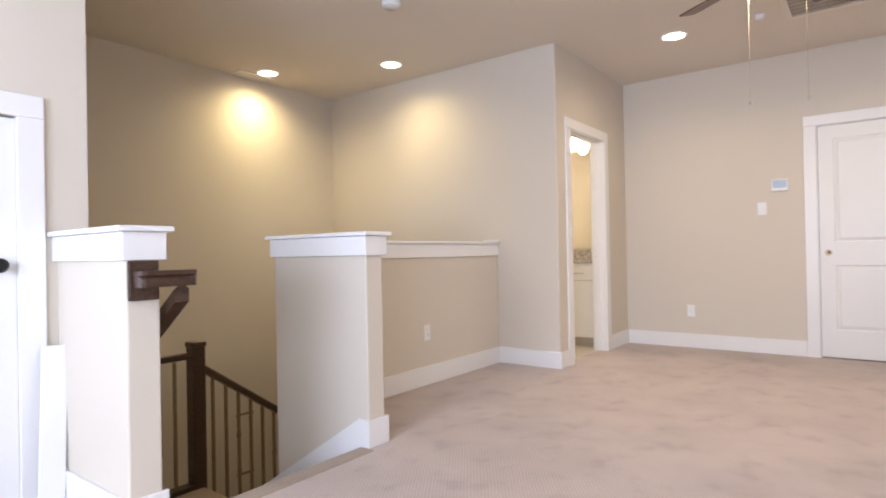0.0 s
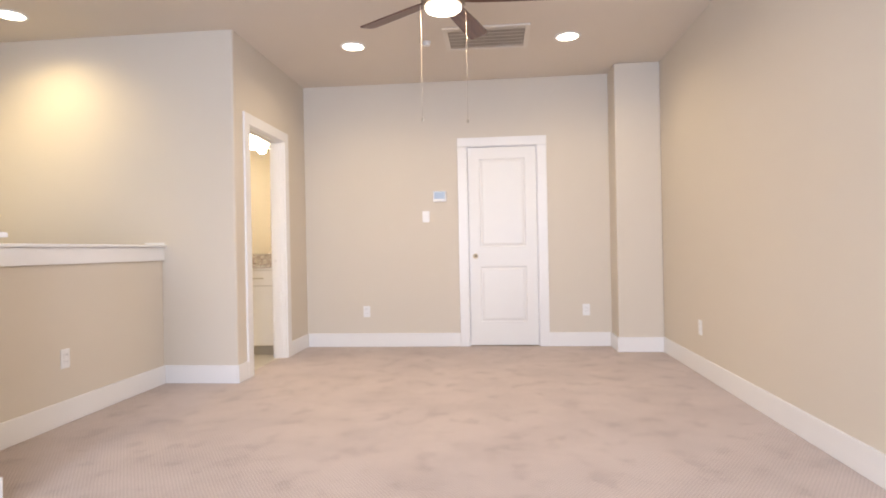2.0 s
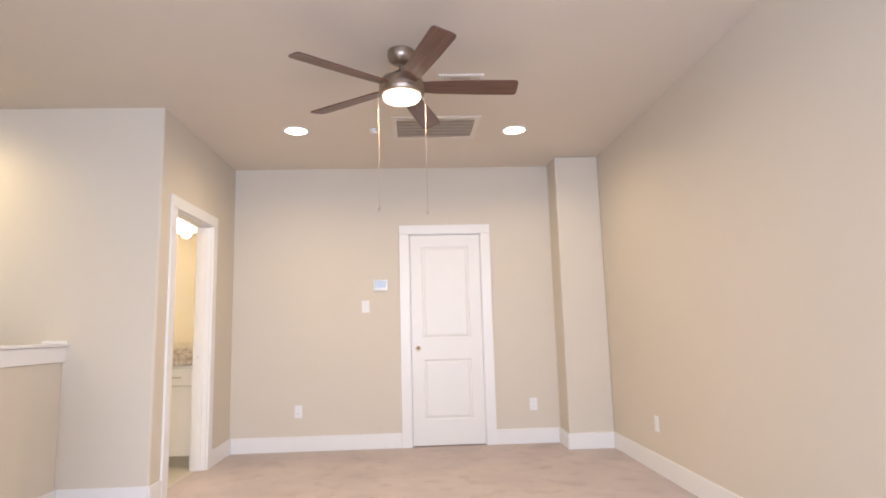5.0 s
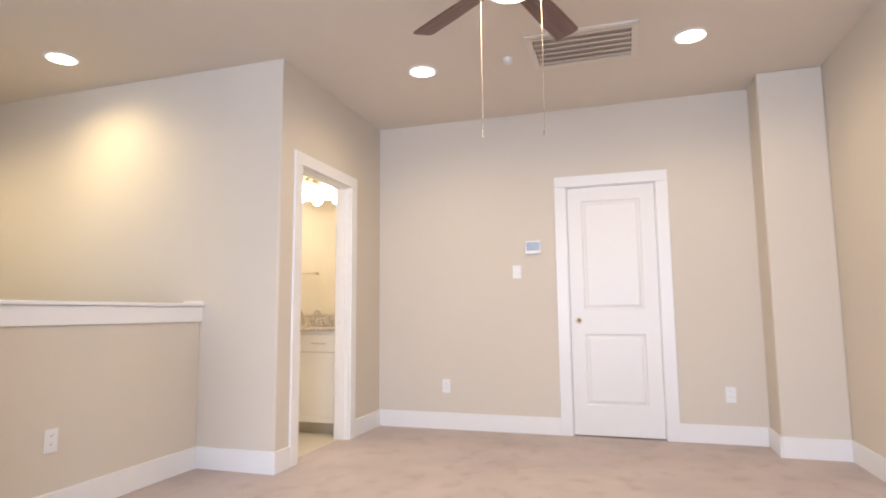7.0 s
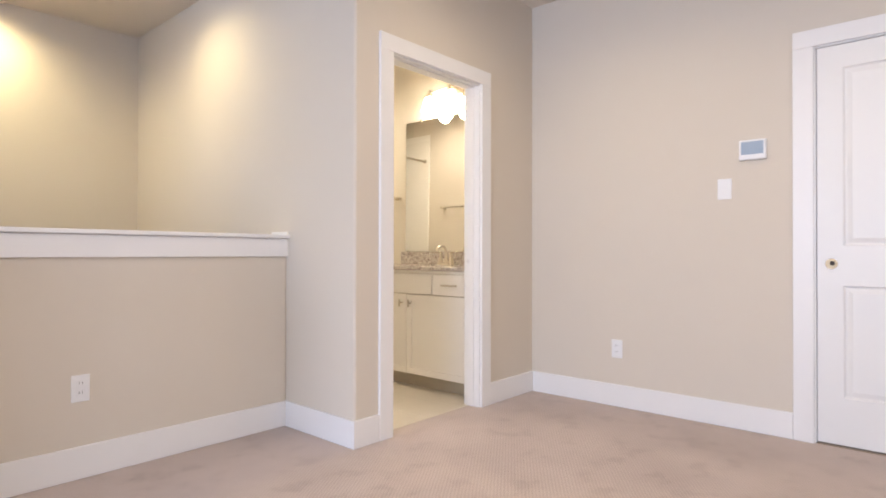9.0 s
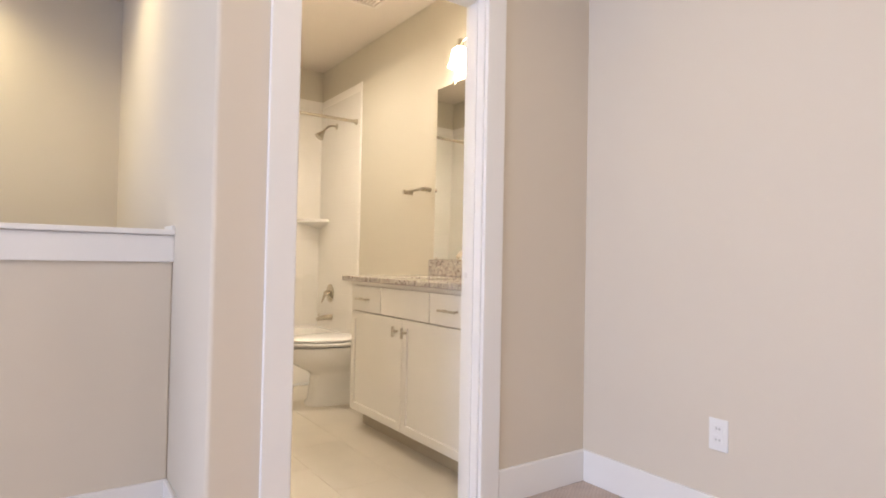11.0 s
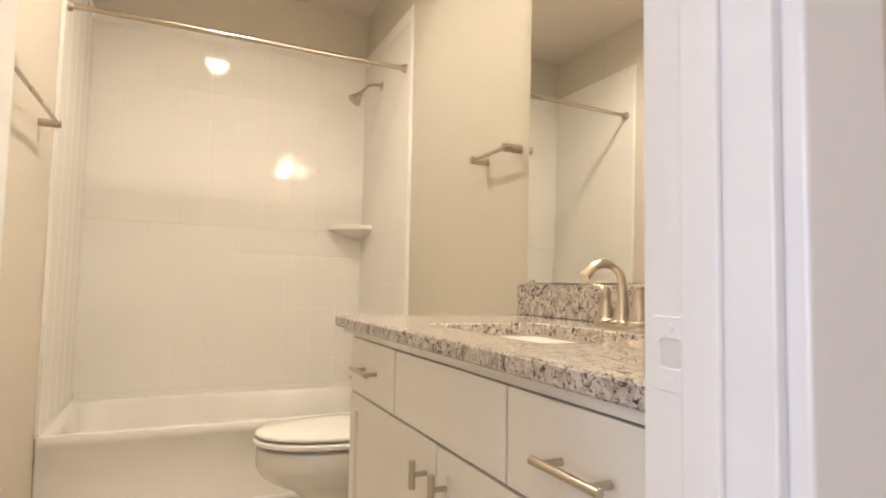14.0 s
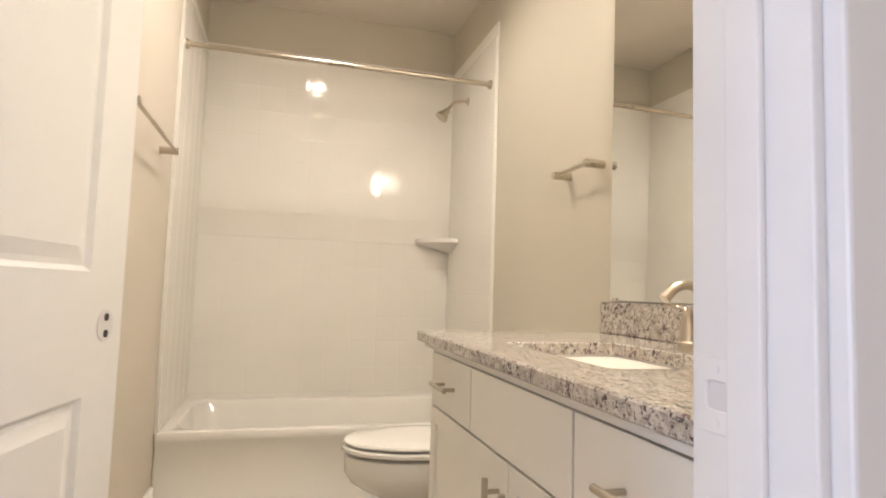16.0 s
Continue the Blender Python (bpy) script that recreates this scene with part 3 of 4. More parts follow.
part("base_rail", B(-0.045, 0.045, -1.04, -0.045, 0.0, 0.03, bevel=0.004), RAIL_WOOD, rail)
bm = bmesh.new()
sec = [(-0.035, -0.32), (0.035, -0.32), (0.035, 0.0), (-0.035, 0.0)]
lofted(bm, [[(x, y, 0.0 + z - SL * y) for x, z in sec] for y in (0.045, 1.95)])
part("stringer", bm, RAIL_WOOD, rail, "dark closed stair stringer")
for k in range(9):
    b = part("baluster", baluster(0, 0, 0.03, 0.865, k % 3 == 1), IRON, rail)
    b.location = (0, -0.15 - 0.1 * k, 0)
for k in range(18):
    y = 0.12 + 0.1 * k
    b = part("baluster", baluster(0, 0, -0.01, 0.80, k % 3 == 2), IRON, rail)
    b.location = (0, y, -SL * y)

for lz in (0.40, -0.03):
    part("baluster_link", B(-0.006, 0.006, 0.30, 0.44, lz, lz + 0.014), IRON, rail)

hand = holder("wall_handrail", (XH - 0.02, STAIR_Y0, 0.90), "dark wooden handrail fixed to the half wall end", "handrail")
part("rosette", B(0.001, 0.020, -0.118, -0.012, -0.065, 0.076, bevel=0.005), RAIL_WOOD, hand, "square dark wooden rosette")
bm = bmesh.new()
sec = [(0.022, -0.024), (0.075, -0.024), (0.075, 0.004), (0.070, 0.012), (0.082, 0.020), (0.082, 0.034), (0.022, 0.034)]
lofted(bm, [[(0.022 + (x - 0.022) * k, y, z + 0.006) for x, z in sec] for y, k in ((-0.105, 0.7), (-0.098, 0.9), (-0.085, 1.0), (0.075, 1.0), (0.095, 0.92), (0.107, 0.7), (0.112, 0.35))])
part("level_return", bm, RAIL_WOOD, hand, "moulded level end of the rail")
bm = bmesh.new()
sec = [(0.03, -0.06), (0.085, -0.06), (0.085, -0.01), (0.07, 0.0), (0.045, 0.0), (0.03, -0.01)]
lofted(bm, [[(x, y, z - 0.05 + SL * x) for y, z in sec] for x in (0.045, -0.62)])
part("sloping_rail", bm, RAIL_WOOD, hand)
for bx in (-0.2, -0.55):
    part("bracket", tube(bmesh.new(), [(bx, 0.001, -0.19 + SL * bx), (bx, 0.05, -0.18 + SL * bx), (bx, 0.072, -0.085 + SL * bx)], 0.007), NICKEL, hand, "metal rail bracket", True)

# ---- ceiling lights and vents ----
def downlight(x, y, z=CEIL):
    d = holder("downlight", (x, y, z), "lit round recessed ceiling downlight with white rim", "downlight", "recessed downlights")
    part("trim_ring", turned(bmesh.new(), [(0.105, 0.0), (0.105, -0.004), (0.096, -0.009), (0.086, -0.006), (0.086, 0.0)], (0, 0, 0), 36, close=False), PLASTIC, d, "white trim ring", True)
    part("lens", turned(bmesh.new(), [(0.0, -0.004), (0.086, -0.004), (0.086, -0.001), (0.0, -0.001)], (0, 0, 0), 36, close=False), LENS, d, "glowing warm lens", True)
    return d


first = downlight(*DOWNLIGHTS[0][:2])
for dx, dy, _ in DOWNLIGHTS[1:]:
    copy_thing(first, pose(dx, dy, CEIL))


def register(name, x0, x1, y0, y1, slats, along, label, rim=0.035, bars=0):
    g = holder(name, ((x0 + x1) / 2, (y0 + y1) / 2, CEIL), label, "air vent")
    w, d = (x1 - x0) / 2, (y1 - y0) / 2
    # flat sheet on the ceiling, coloured as the shade behind the slats
    part("backing", B(-w + 0.01, w - 0.01, -d + 0.01, d - 0.01, -0.003, -0.0005), SHADOW_GAP, g, "flat sheet in duct shade tone")
    bm = bmesh.new()
    box(bm, -w, w, -d, -d + rim, -0.014, 0.0, bevel=0.003)
    box(bm, -w, w, d - rim, d, -0.014, 0.0, bevel=0.003)
    box(bm, -w, -w + rim, -d + rim, d - rim, -0.014, 0.0)
    box(bm, w - rim, w, -d + rim, d - rim, -0.014, 0.0)
    part("frame", bm, VENT, g, "white metal frame")
    inner = ((d if along == "x" else w) - rim) * 2
    step = inner / slats
    shared = None
    for k in range(slats):
        c = -inner / 2 + (k + 0.5) * step
        if shared is None:
            bm = B(-w + rim, w - rim, -0.5 * step, 0.14 * step, -0.0015, 0.0) if along == "x" else B(-0.5 * step, 0.14 * step, -d + rim, d - rim, -0.0015, 0.0)
            shared = mesh_of("slat", bm, VENT)
        s = new("slat", shared)
        s.parent = g
        s.matrix_local = pose(0, c, -0.007, 14, 0, 0) if along == "x" else pose(c, 0, -0.007, 0, -14, 0)
    for k in range(bars):
        c = -w + rim + (k + 1) * (2 * w - 2 * rim) / (bars + 1)
        part("bar", B(c - 0.002, c + 0.002, -d + rim, d - rim, -0.012, -0.005), VENT, g)
    return g


register("return_air_grille", -0.284, 0.404, 5.09, 5.60, 6, "x", "large white slatted return air grille on the ceiling", 0.04, 34)
sv = register("supply_register", 0.05, 0.345, 4.36, 4.62, 12, "y", "small white square ceiling supply register", 0.028)
# plate added over the slats to darken the register's middle
part("centre_shade_plate", B(-0.065, 0.065, -0.098, 0.098, -0.0135, -0.0105, bevel=0.001), SHADOW_GAP, sv, "added centre plate in duct shade tone")
register("supply_register", -4.60, -4.42, 3.62, 4.0, 8, "y", "small white ceiling register above the stairwell", 0.028)
bv = register("bath_fan_grille", -3.62, -3.38, 6.09, 6.33, 7, "x", "square white bathroom fan grille on the ceiling", 0.03, 1)

for sx, sy, r in ((-0.436, 5.375, 0.034), (-2.42, 3.47, 0.07)):
    sm = holder("smoke_detector", (sx, sy, CEIL), "round white ceiling detector", "smoke detector")
    part("base", turned(bmesh.new(), [(r, 0.0), (r, -0.012), (r * 0.97, -0.014)], (0, 0, 0), 28), PLASTIC, sm, "", True)
    part("cover", turned(bmesh.new(), [(r * 0.9, -0.0142), (r * 0.88, -0.026), (r * 0.75, -0.033), (0.001, -0.035)], (0, 0, 0), 28), PLASTIC, sm, "", True)

# ---- ceiling fan ----
fan = holder("ceiling_fan", (-0.18, 4.07, CEIL - 0.013), "five-blade ceiling fan with walnut blades and lit drum light", "ceiling fan")
part("canopy", turned(bmesh.new(), [(0.080, 0.013), (0.080, -0.02), (0.072, -0.045), (0.045, -0.065), (0.02, -0.07)], (0, 0, 0), 32), FAN_METAL, fan, "brushed metal canopy", True)
part("downrod", rod(bmesh.new(), (0, 0, -0.065), (0, 0, -0.13), 0.011), FAN_METAL, fan, "", True)
part("motor_housing", turned(bmesh.new(), [(0.02, -0.11), (0.045, -0.118), (0.06, -0.135), (0.115, -0.16), (0.13, -0.18), (0.132, -0.215), (0.127, -0.222), (0.131, -0.226), (0.131, -0.248), (0.122, -0.260)], (0, 0, 0), 40), FAN_METAL, fan, "brushed metal motor housing", True)
part("light_lens", turned(bmesh.new(), [(0.108, -0.2605), (0.107, -0.272), (0.100, -0.281), (0.07, -0.288), (0.001, -0.290)], (0, 0, 0), 36), FAN_LENS, fan, "glowing frosted light bowl", True)
bl = bmesh.new()
outline = [(0.11, -0.045), (0.20, -0.055), (0.45, -0.064), (0.655, -0.066), (0.675, -0.058), (0.68, -0.04), (0.68, 0.05), (0.672, 0.062), (0.655, 0.066), (0.45, 0.064), (0.20, 0.055), (0.11, 0.045)]
lofted(bl, [[(x, y, -0.004) for x, y in outline], [(x, y, 0.004) for x, y in outline]])
blade_mesh = mesh_of("blade", bl, BLADE_WOOD)
bi = bmesh.new()
box(bi, 0.09, 0.20, -0.025, 0.025, 0.0042, 0.009, bevel=0.002)
iron_mesh = mesh_of("blade_iron", bi, FAN_METAL)
for k in range(5):
    bladeob = new("blade", blade_mesh)
    bladeob.parent = fan
    bladeob.matrix_local = pose(0, 0, -0.205, 0, 0, 72 * k + 1) @ pose(0, 0, 0, -13, 0, 0)
    tagged(bladeob, "dark walnut fan blade")
    io = new("blade_iron", iron_mesh)
    io.parent = bladeob
for cx, ln in ((-0.136, 0.62), (0.136, 0.64)):
    chain = part("pull_chain", rod(bmesh.new(), (cx, 0, -0.25), (cx, 0, -0.29 - ln), 0.0013, segs=6), CHAIN, fan, "thin beaded pull chain")
    kn = new("chain_knob", mesh_of("chain_knob", turned(bmesh.new(), [(0.002, 0.0), (0.006, -0.006), (0.007, -0.02), (0.003, -0.03)], (cx, 0, -0.29 - ln), 12), NICKEL, True))
    kn.parent = chain

# ---- wall plates ----
def outlet(m, group="wall outlets"):
    o = holder("wall_outlet", m, "white double wall outlet above the baseboard", "outlet", group)
    part("plate", B(-0.036, 0.036, -0.006, 0.0, -0.058, 0.058, bevel=0.003), PLASTIC, o)
    for dz in (-0.02, 0.02):
        face = part("receptacle", B(-0.017, 0.017, -0.0078, -0.005, dz - 0.014, dz + 0.014, bevel=0.003), PLASTIC, o)
        for sx in (-0.006, 0.006):
            sl = new("slot", mesh_of("slot", B(sx - 0.001, sx + 0.001, -0.0083, -0.007, dz - 0.002, dz + 0.007), DARK))
            sl.parent = face
    return o


o1 = outlet(pose(-1.249, YN, 0.365))
copy_thing(o1, pose(0.992, YN, 0.365))
copy_thing(o1, pose(XE, 5.23, 0.36, 0, 0, -90))
copy_thing(o1, pose(XW, 3.865, 0.388, 0, 0, 90))
sw = holder("light_switch", (-0.610, YN, 1.337), "white rocker light switch on the wall", "light switch")
part("plate", B(-0.037, 0.037, -0.006, 0.0, -0.058, 0.058, bevel=0.003), PLASTIC, sw)
rocker = bmesh.new()
lofted(rocker, [[(x, y, z) for y, z in ((-0.006, -0.033), (-0.0095, -0.033), (-0.0075, 0.0), (-0.0105, 0.033), (-0.006, 0.033))] for x in (-0.016, 0.016)])
part("rocker", rocker, PLASTIC, sw)
th = holder("thermostat", (-0.464, YN, 1.542), "white wall thermostat with pale blue screen", "thermostat")
part("housing", B(-0.068, 0.068, -0.026, 0.0, -0.055, 0.055, bevel=0.006), PLASTIC, th)
part("screen", B(-0.055, 0.055, -0.028, -0.025, -0.026, 0.044, bevel=0.001), SCREEN, th, "pale blue display")

# ---- bathroom fittings ----
CT, VX0, VX1, VY = 0.88, -3.20, XB - T - 0.005, 5.99
bath_floor = setting("floor_bathroom", B(BX0, -1.965, BY0, BY1, -0.15, -0.004), GROUT, "pale porcelain tiled bathroom floor", "floor")
for b_ in (((-4.33, -2.08, BY0, BY0 + K), 0), ((-4.33, VX0 - 0.01, BY1 - K, BY1), 0)):
    baseboard(*b_[0], h=0.13)

vanity = holder("vanity_cabinet", (VX0, VY, 0), "white shaker bathroom vanity cabinet with two doors and drawers", "vanity")
W = VX1 - VX0
def vb(*a, **k):
    return B(*a, **k)
part("carcass", vb(0, W, 0.0215, BY1 - VY - 0.005, 0.1, CT - 0.035), CABINET, vanity)
# added sheet behind the fronts; its tan darkens the gaps like shade
part("gap_shade_sheet", vb(0.002, W - 0.002, 0.0192, 0.0215, 0.102, 0.830), GAP_SHADE, vanity, "tan sheet painting shade into the door and drawer gaps")
part("toe_kick", vb(0.0, W, 0.09, 0.10, 0.0, 0.1), TOE, vanity)
part("top_rail", vb(0.0, W, 0.003, 0.02, 0.828, CT - 0.031), CABINET, vanity)
XD = [0.004, 0.350, 0.830, W - 0.004]
for a, c, pull in ((XD[0], XD[1] - 0.003, True), (XD[1] + 0.003, XD[2] - 0.003, False), (XD[2] + 0.003, XD[3], True)):
    dr = part("drawer_front", vb(a, c, 0.0, 0.019, 0.681, 0.825, bevel=0.002), CABINET, vanity)
    if pull:
        mx = (a + c) / 2
        bm = rod(bmesh.new(), (mx - 0.066, -0.032, 0.752), (mx + 0.066, -0.032, 0.752), 0.006)
        for s_ in (-0.045, 0.045):
            rod(bm, (mx + s_, -0.032, 0.752), (mx + s_, 0.0, 0.752), 0.005)
        p = new("pull_bar", mesh_of("pull_bar", bm, NICKEL, True))
        p.parent = dr
        tagged(p, "brushed nickel bar pull")
MIDX = -2.617 - VX0
for a, c, kx in ((0.004, MIDX - 0.002, MIDX - 0.045), (MIDX + 0.002, W - 0.004, MIDX + 0.045)):
    z0, z1, fr = 0.104, 0.675, 0.058
    bm = vb(a, c, 0.0, 0.019, z0, z1, bevel=0.0015)
    bm.normal_update()
    front = [max((f_ for f_ in bm.faces if f_.normal.y < -0.99), key=lambda f_: f_.calc_area())]
    bmesh.ops.inset_individual(bm, faces=front, thickness=fr, depth=0.0)
    bmesh.ops.inset_individual(bm, faces=front, thickness=0.001, depth=-0.009)
    cd = part("cabinet_door", bm, CABINET, vanity, "white shaker cabinet door")
    bm = rod(bmesh.new(), (kx, -0.030, 0.585), (kx, -0.030, 0.637), 0.0065)
    rod(bm, (kx, -0.030, 0.611), (kx, 0.0, 0.611), 0.005)
    p = new("knob", mesh_of("knob", bm, NICKEL, True))
    p.parent = cd
    tagged(p, "brushed nickel t knob")

# counter with a rectangular sink cut-out
SX0, SX1, SY0, SY1 = -2.895, -2.42, 6.088, 6.395
CX0, CX1, CY0, CY1 = -3.280, XB - T - 0.002, 5.960, BY1 - 0.001
def rounded(x0, x1, y0, y1, r, z, n=5):
    out = []
    for cx, cy, a0 in ((x1 - r, y1 - r, 0), (x0 + r, y1 - r, 90), (x0 + r, y0 + r, 180), (x1 - r, y0 + r, 270)):
        for k in range(n + 1):
            a = radians(a0 + 90 * k / n)
            out.append((cx + r * math.cos(a), cy + r * math.sin(a), z))
    return out

bm = bmesh.new()
def ring_slab(bm, outer, inner):
    """Joins an outer and an inner loop, both from bottom to top, into a slab with a hole."""
    def skin(loops):
        vs = [[bm.verts.new(p) for p in lp] for lp in loops]
        for lo, hi in zip(vs, vs[1:]):
            for k in range(len(lo)):
                bm.faces.new((lo[k], lo[(k + 1) % len(lo)], hi[(k + 1) % len(lo)], hi[k]))
        return vs
    o, i = skin(outer), skin(inner)
    for a, b_ in ((o[0], i[0]), (o[-1], i[-1])):
        for k in range(len(a)):
            j = (k + 1) % len(a)
            bm.faces.new((a[k], a[j], b_[j], b_[k]))

e = 0.004
ring_slab(bm, [rounded(CX0 + d, CX1, CY0 + d, CY1, 0.006, z) for d, z in ((e, CT - 0.030), (0, CT - 0.026), (0, CT - e), (e, CT))],
          [rounded(SX0 - d, SX1 + d, SY0 - d, SY1 + d, 0.03, z) for d, z in ((0, CT - 0.030), (0, CT - 0.003), (0.003, CT))])
counter = thing("countertop", bm, GRANITE, "speckled grey and white granite countertop with sink cut-out", "countertop")
thing("backsplash", B(CX0 - 0.0, CX1, BY1 - 0.021, BY1 - 0.001, CT + 0.0005, CT + 0.102, bevel=0.003), GRANITE, "speckled granite backsplash strip behind the sink", "backsplash")
thing("counter_underlay", B(CX0 + 0.03, CX1, CY0 + 0.018, VY + 0.004, CT - 0.043, CT - 0.0305), CABINET, "pale strip under the granite edge", "trim")
bm = bmesh.new()
ring_slab(bm, [rounded(SX0 - 0.03, SX1 + 0.03, SY0 - 0.03, SY1 + 0.03, 0.04, z) for z in (CT - 0.16, CT - 0.0306)],
          [rounded(SX0 + d, SX1 - d, SY0 + d, SY1 - d, 0.035, z) for d, z in ((0.03, CT - 0.145), (0.012, CT - 0.12), (-0.004, CT - 0.032), (-0.004, CT - 0.0306))])
lp = rounded(SX0 + 0.03, SX1 - 0.03, SY0 + 0.03, SY1 - 0.03, 0.035, CT - 0.145)
bm.faces.new([bm.verts.new(p) for p in lp])
sink = thing("sink_basin", bm, PORCELAIN, "white undermount rectangular porcelain sink", "sink", smooth=True)

faucet = holder("faucet", (-2.658, 6.470, CT), "brushed nickel two-handle arched bathroom faucet", "faucet")
bm = bmesh.new()
bp_ = rounded(-0.080, 0.080, -0.027, 0.027, 0.025, 0.0)
lofted(bm, [bp_, [(x, y, 0.006) for x, y, _ in bp_], [(x * 0.95, y * 0.86, 0.012) for x, y, _ in bp_]])
part("base_plate", bm, NICKEL, faucet, "", True)
arc = [(0, 0, 0.008), (0, 0.001, 0.03), (0, 0.004, 0.065), (0, 0.003, 0.095)] + [(0, -0.050 + 0.052 * math.cos(radians(a)), 0.106 + 0.043 * math.sin(radians(a))) for a in range(0, 150, 15)] + [(0, -0.107, 0.116)]
part("spout", tube(bmesh.new(), arc, [0.024, 0.018, 0.0132, 0.0115] + [0.0102] * 6 + [0.0106, 0.0112, 0.0118, 0.0122] + [0.0126], 18), NICKEL, faucet, "arched gooseneck spout", True)
part("spout_ring", turned(bmesh.new(), [(0.026, 0.010), (0.026, 0.016), (0.022, 0.021)], (0, 0, 0), 24), NICKEL, faucet, "", True)
for s_ in (-1, 1):
    hb = part("handle_body", turned(bmesh.new(), [(0.0255, 0.008), (0.0255, 0.018), (0.0215, 0.021), (0.019, 0.035), (0.0145, 0.062), (0.0118, 0.076), (0.0128, 0.078), (0.0128, 0.087), (0.009, 0.096), (0.002, 0.098)], (s_ * 0.054, 0, 0), 24), NICKEL, faucet, "conical handle base", True)
    lv = new("lever", mesh_of("lever", tube(bmesh.new(), [(s_ * 0.048, 0, 0.086), (s_ * 0.060, -0.002, 0.094), (s_ * 0.080, -0.004, 0.1005), (s_ * 0.112, -0.007, 0.1005), (s_ * 0.142, -0.010, 0.097)], [0.010, 0.0125, 0.0120, 0.0100, 0.005], 12, 0.5), CHROME, True))
    lv.parent = hb
part("lift_rod", turned(bmesh.new(), [(0.003, 0.02), (0.003, 0.085), (0.007, 0.09), (0.008, 0.1), (0.002, 0.104)], (0.02, 0.026, 0), 12), NICKEL, faucet, "", True)

mirror = holder("wall_mirror", pose(-3.224, BY1 - 0.0125, CT + 0.106, -0.6, 0, 0.25), "large frameless mirror above the granite backsplash", "mirror")
part("glass", B(0, 1.09, -0.006, -0.001, 0, 1.12, bevel=0.001), MIRROR, mirror)
for cx in (0.18, 0.9):
    part("clip", B(cx - 0.012, cx + 0.012, -0.010, 0.0, 1.108, 1.132, bevel=0.002), CHROME, mirror, "small mirror clip")
for cx in (0.03, 0.9):
    part("clip", B(cx - 0.012, cx + 0.012, -0.010, 0.0, 0.001, 0.010, bevel=0.001), CHROME, mirror, "small mirror clip")

vl = holder("vanity_light", (-2.64, BY1, 2.265), "lit bath light bar with frosted bell glass shades", "wall lamp")
part("back_plate", B(-0.07, 0.07, -0.022, 0.0, -0.05, 0.06, bevel=0.006), NICKEL, vl)
part("bar", tube(bmesh.new(), [(-0.26, -0.10, 0.02), (-0.13, -0.10, 0.035), (0, -0.10, 0.042), (0.13, -0.10, 0.035), (0.26, -0.10, 0.02)], 0.008), NICKEL, vl, "", True)
part("stem", rod(bmesh.new(), (0, -0.02, 0.03), (0, -0.10, 0.04), 0.009), NICKEL, vl, "", True)
for s_, zz in ((-0.22, 0.026), (0.0, 0.042), (0.22, 0.026)):
    part("socket", turned(bmesh.new(), [(0.012, 0.02 + zz), (0.02, 0.012 + zz), (0.022, -0.03 + zz), (0.03, -0.038 + zz)], (s_, -0.10, 0), 20), NICKEL, vl, "", True)
    part("shade", turned(bmesh.new(), [(0.028, -0.036 + zz), (0.042, -0.046 + zz), (0.052, -0.075 + zz), (0.057, -0.115 + zz), (0.072, -0.150 + zz), (0.068, -0.150 + zz), (0.05, -0.11 + zz)], (s_, -0.10, 0), 28, close=False), SHADE, vl, "glowing frosted bell shade", True)

def post_bar(name, m, length, label, proj=0.06, r=0.015, bar=0.0075):
    t = holder(name, m, label, "towel bar")
    for x in (0, length):
        part("post", rod(bmesh.new(), (x, 0, 0), (x, -proj - 0.012, 0), r, segs=20), NICKEL, t, "", True)
    part("bar", rod(bmesh.new(), (0.0, -proj, 0), (length, -proj, 0), bar), NICKEL, t, "", True)
    return t

post_bar("hand_towel_bar", pose(-3.535, BY1, 1.45), 0.235, "short brushed nickel hand towel bar on the wall")
post_bar("towel_bar", pose(-3.42, BY0, 1.532, 0, 0, 180), 0.66, "long brushed nickel towel bar on the wall")

# toilet, facing south
toilet = holder("toilet", (-3.77, BY1, 0.0), "white two-piece toilet with closed lid beside the tub", "toilet")
def oval(cy, a, bf, bb, z, n=32, sq=2.0):
    out = []
    for k in range(n):
        t = 2 * math.pi * k / n
        c, s_ = math.cos(t), math.sin(t)
        ex = 2.0 / sq
        out.append((a * math.copysign(abs(c) ** ex, c), cy + (bb if s_ > 0 else bf) * math.copysign(abs(s_) ** ex, s_), z))
    return out

bowl = [oval(-0.43, 0.118, 0.225, 0.30, 0.0, sq=2.8), oval(-0.43, 0.117, 0.222, 0.30, 0.012, sq=2.8), oval(-0.43, 0.108, 0.208, 0.28, 0.03, sq=2.7), oval(-0.43, 0.102, 0.198, 0.26, 0.12, sq=2.5),
        oval(-0.43, 0.099, 0.190, 0.25, 0.200, sq=2.4), oval(-0.44, 0.112, 0.212, 0.23, 0.228, sq=2.2), oval(-0.455, 0.142, 0.255, 0.21, 0.256), oval(-0.470, 0.167, 0.292, 0.20, 0.290), oval(-0.475, 0.177, 0.306, 0.20, 0.322), oval(-0.475, 0.180, 0.309, 0.20, 0.334), oval(-0.475, 0.181, 0.310, 0.20, 0.378), oval(-0.475, 0.178, 0.306, 0.20, 0.386), oval(-0.475, 0.168, 0.295, 0.195, 0.390)]
part("bowl", lofted(bmesh.new(), bowl), PORCELAIN, toilet, "", True)
part("trapway", tube(bmesh.new(), [(0.085, -0.36, 0.22), (0.098, -0.28, 0.26), (0.10, -0.2, 0.22), (0.095, -0.2, 0.14), (0.09, -0.30, 0.10), (0.085, -0.34, 0.05)], 0.045, 14), PORCELAIN, toilet, "", True)
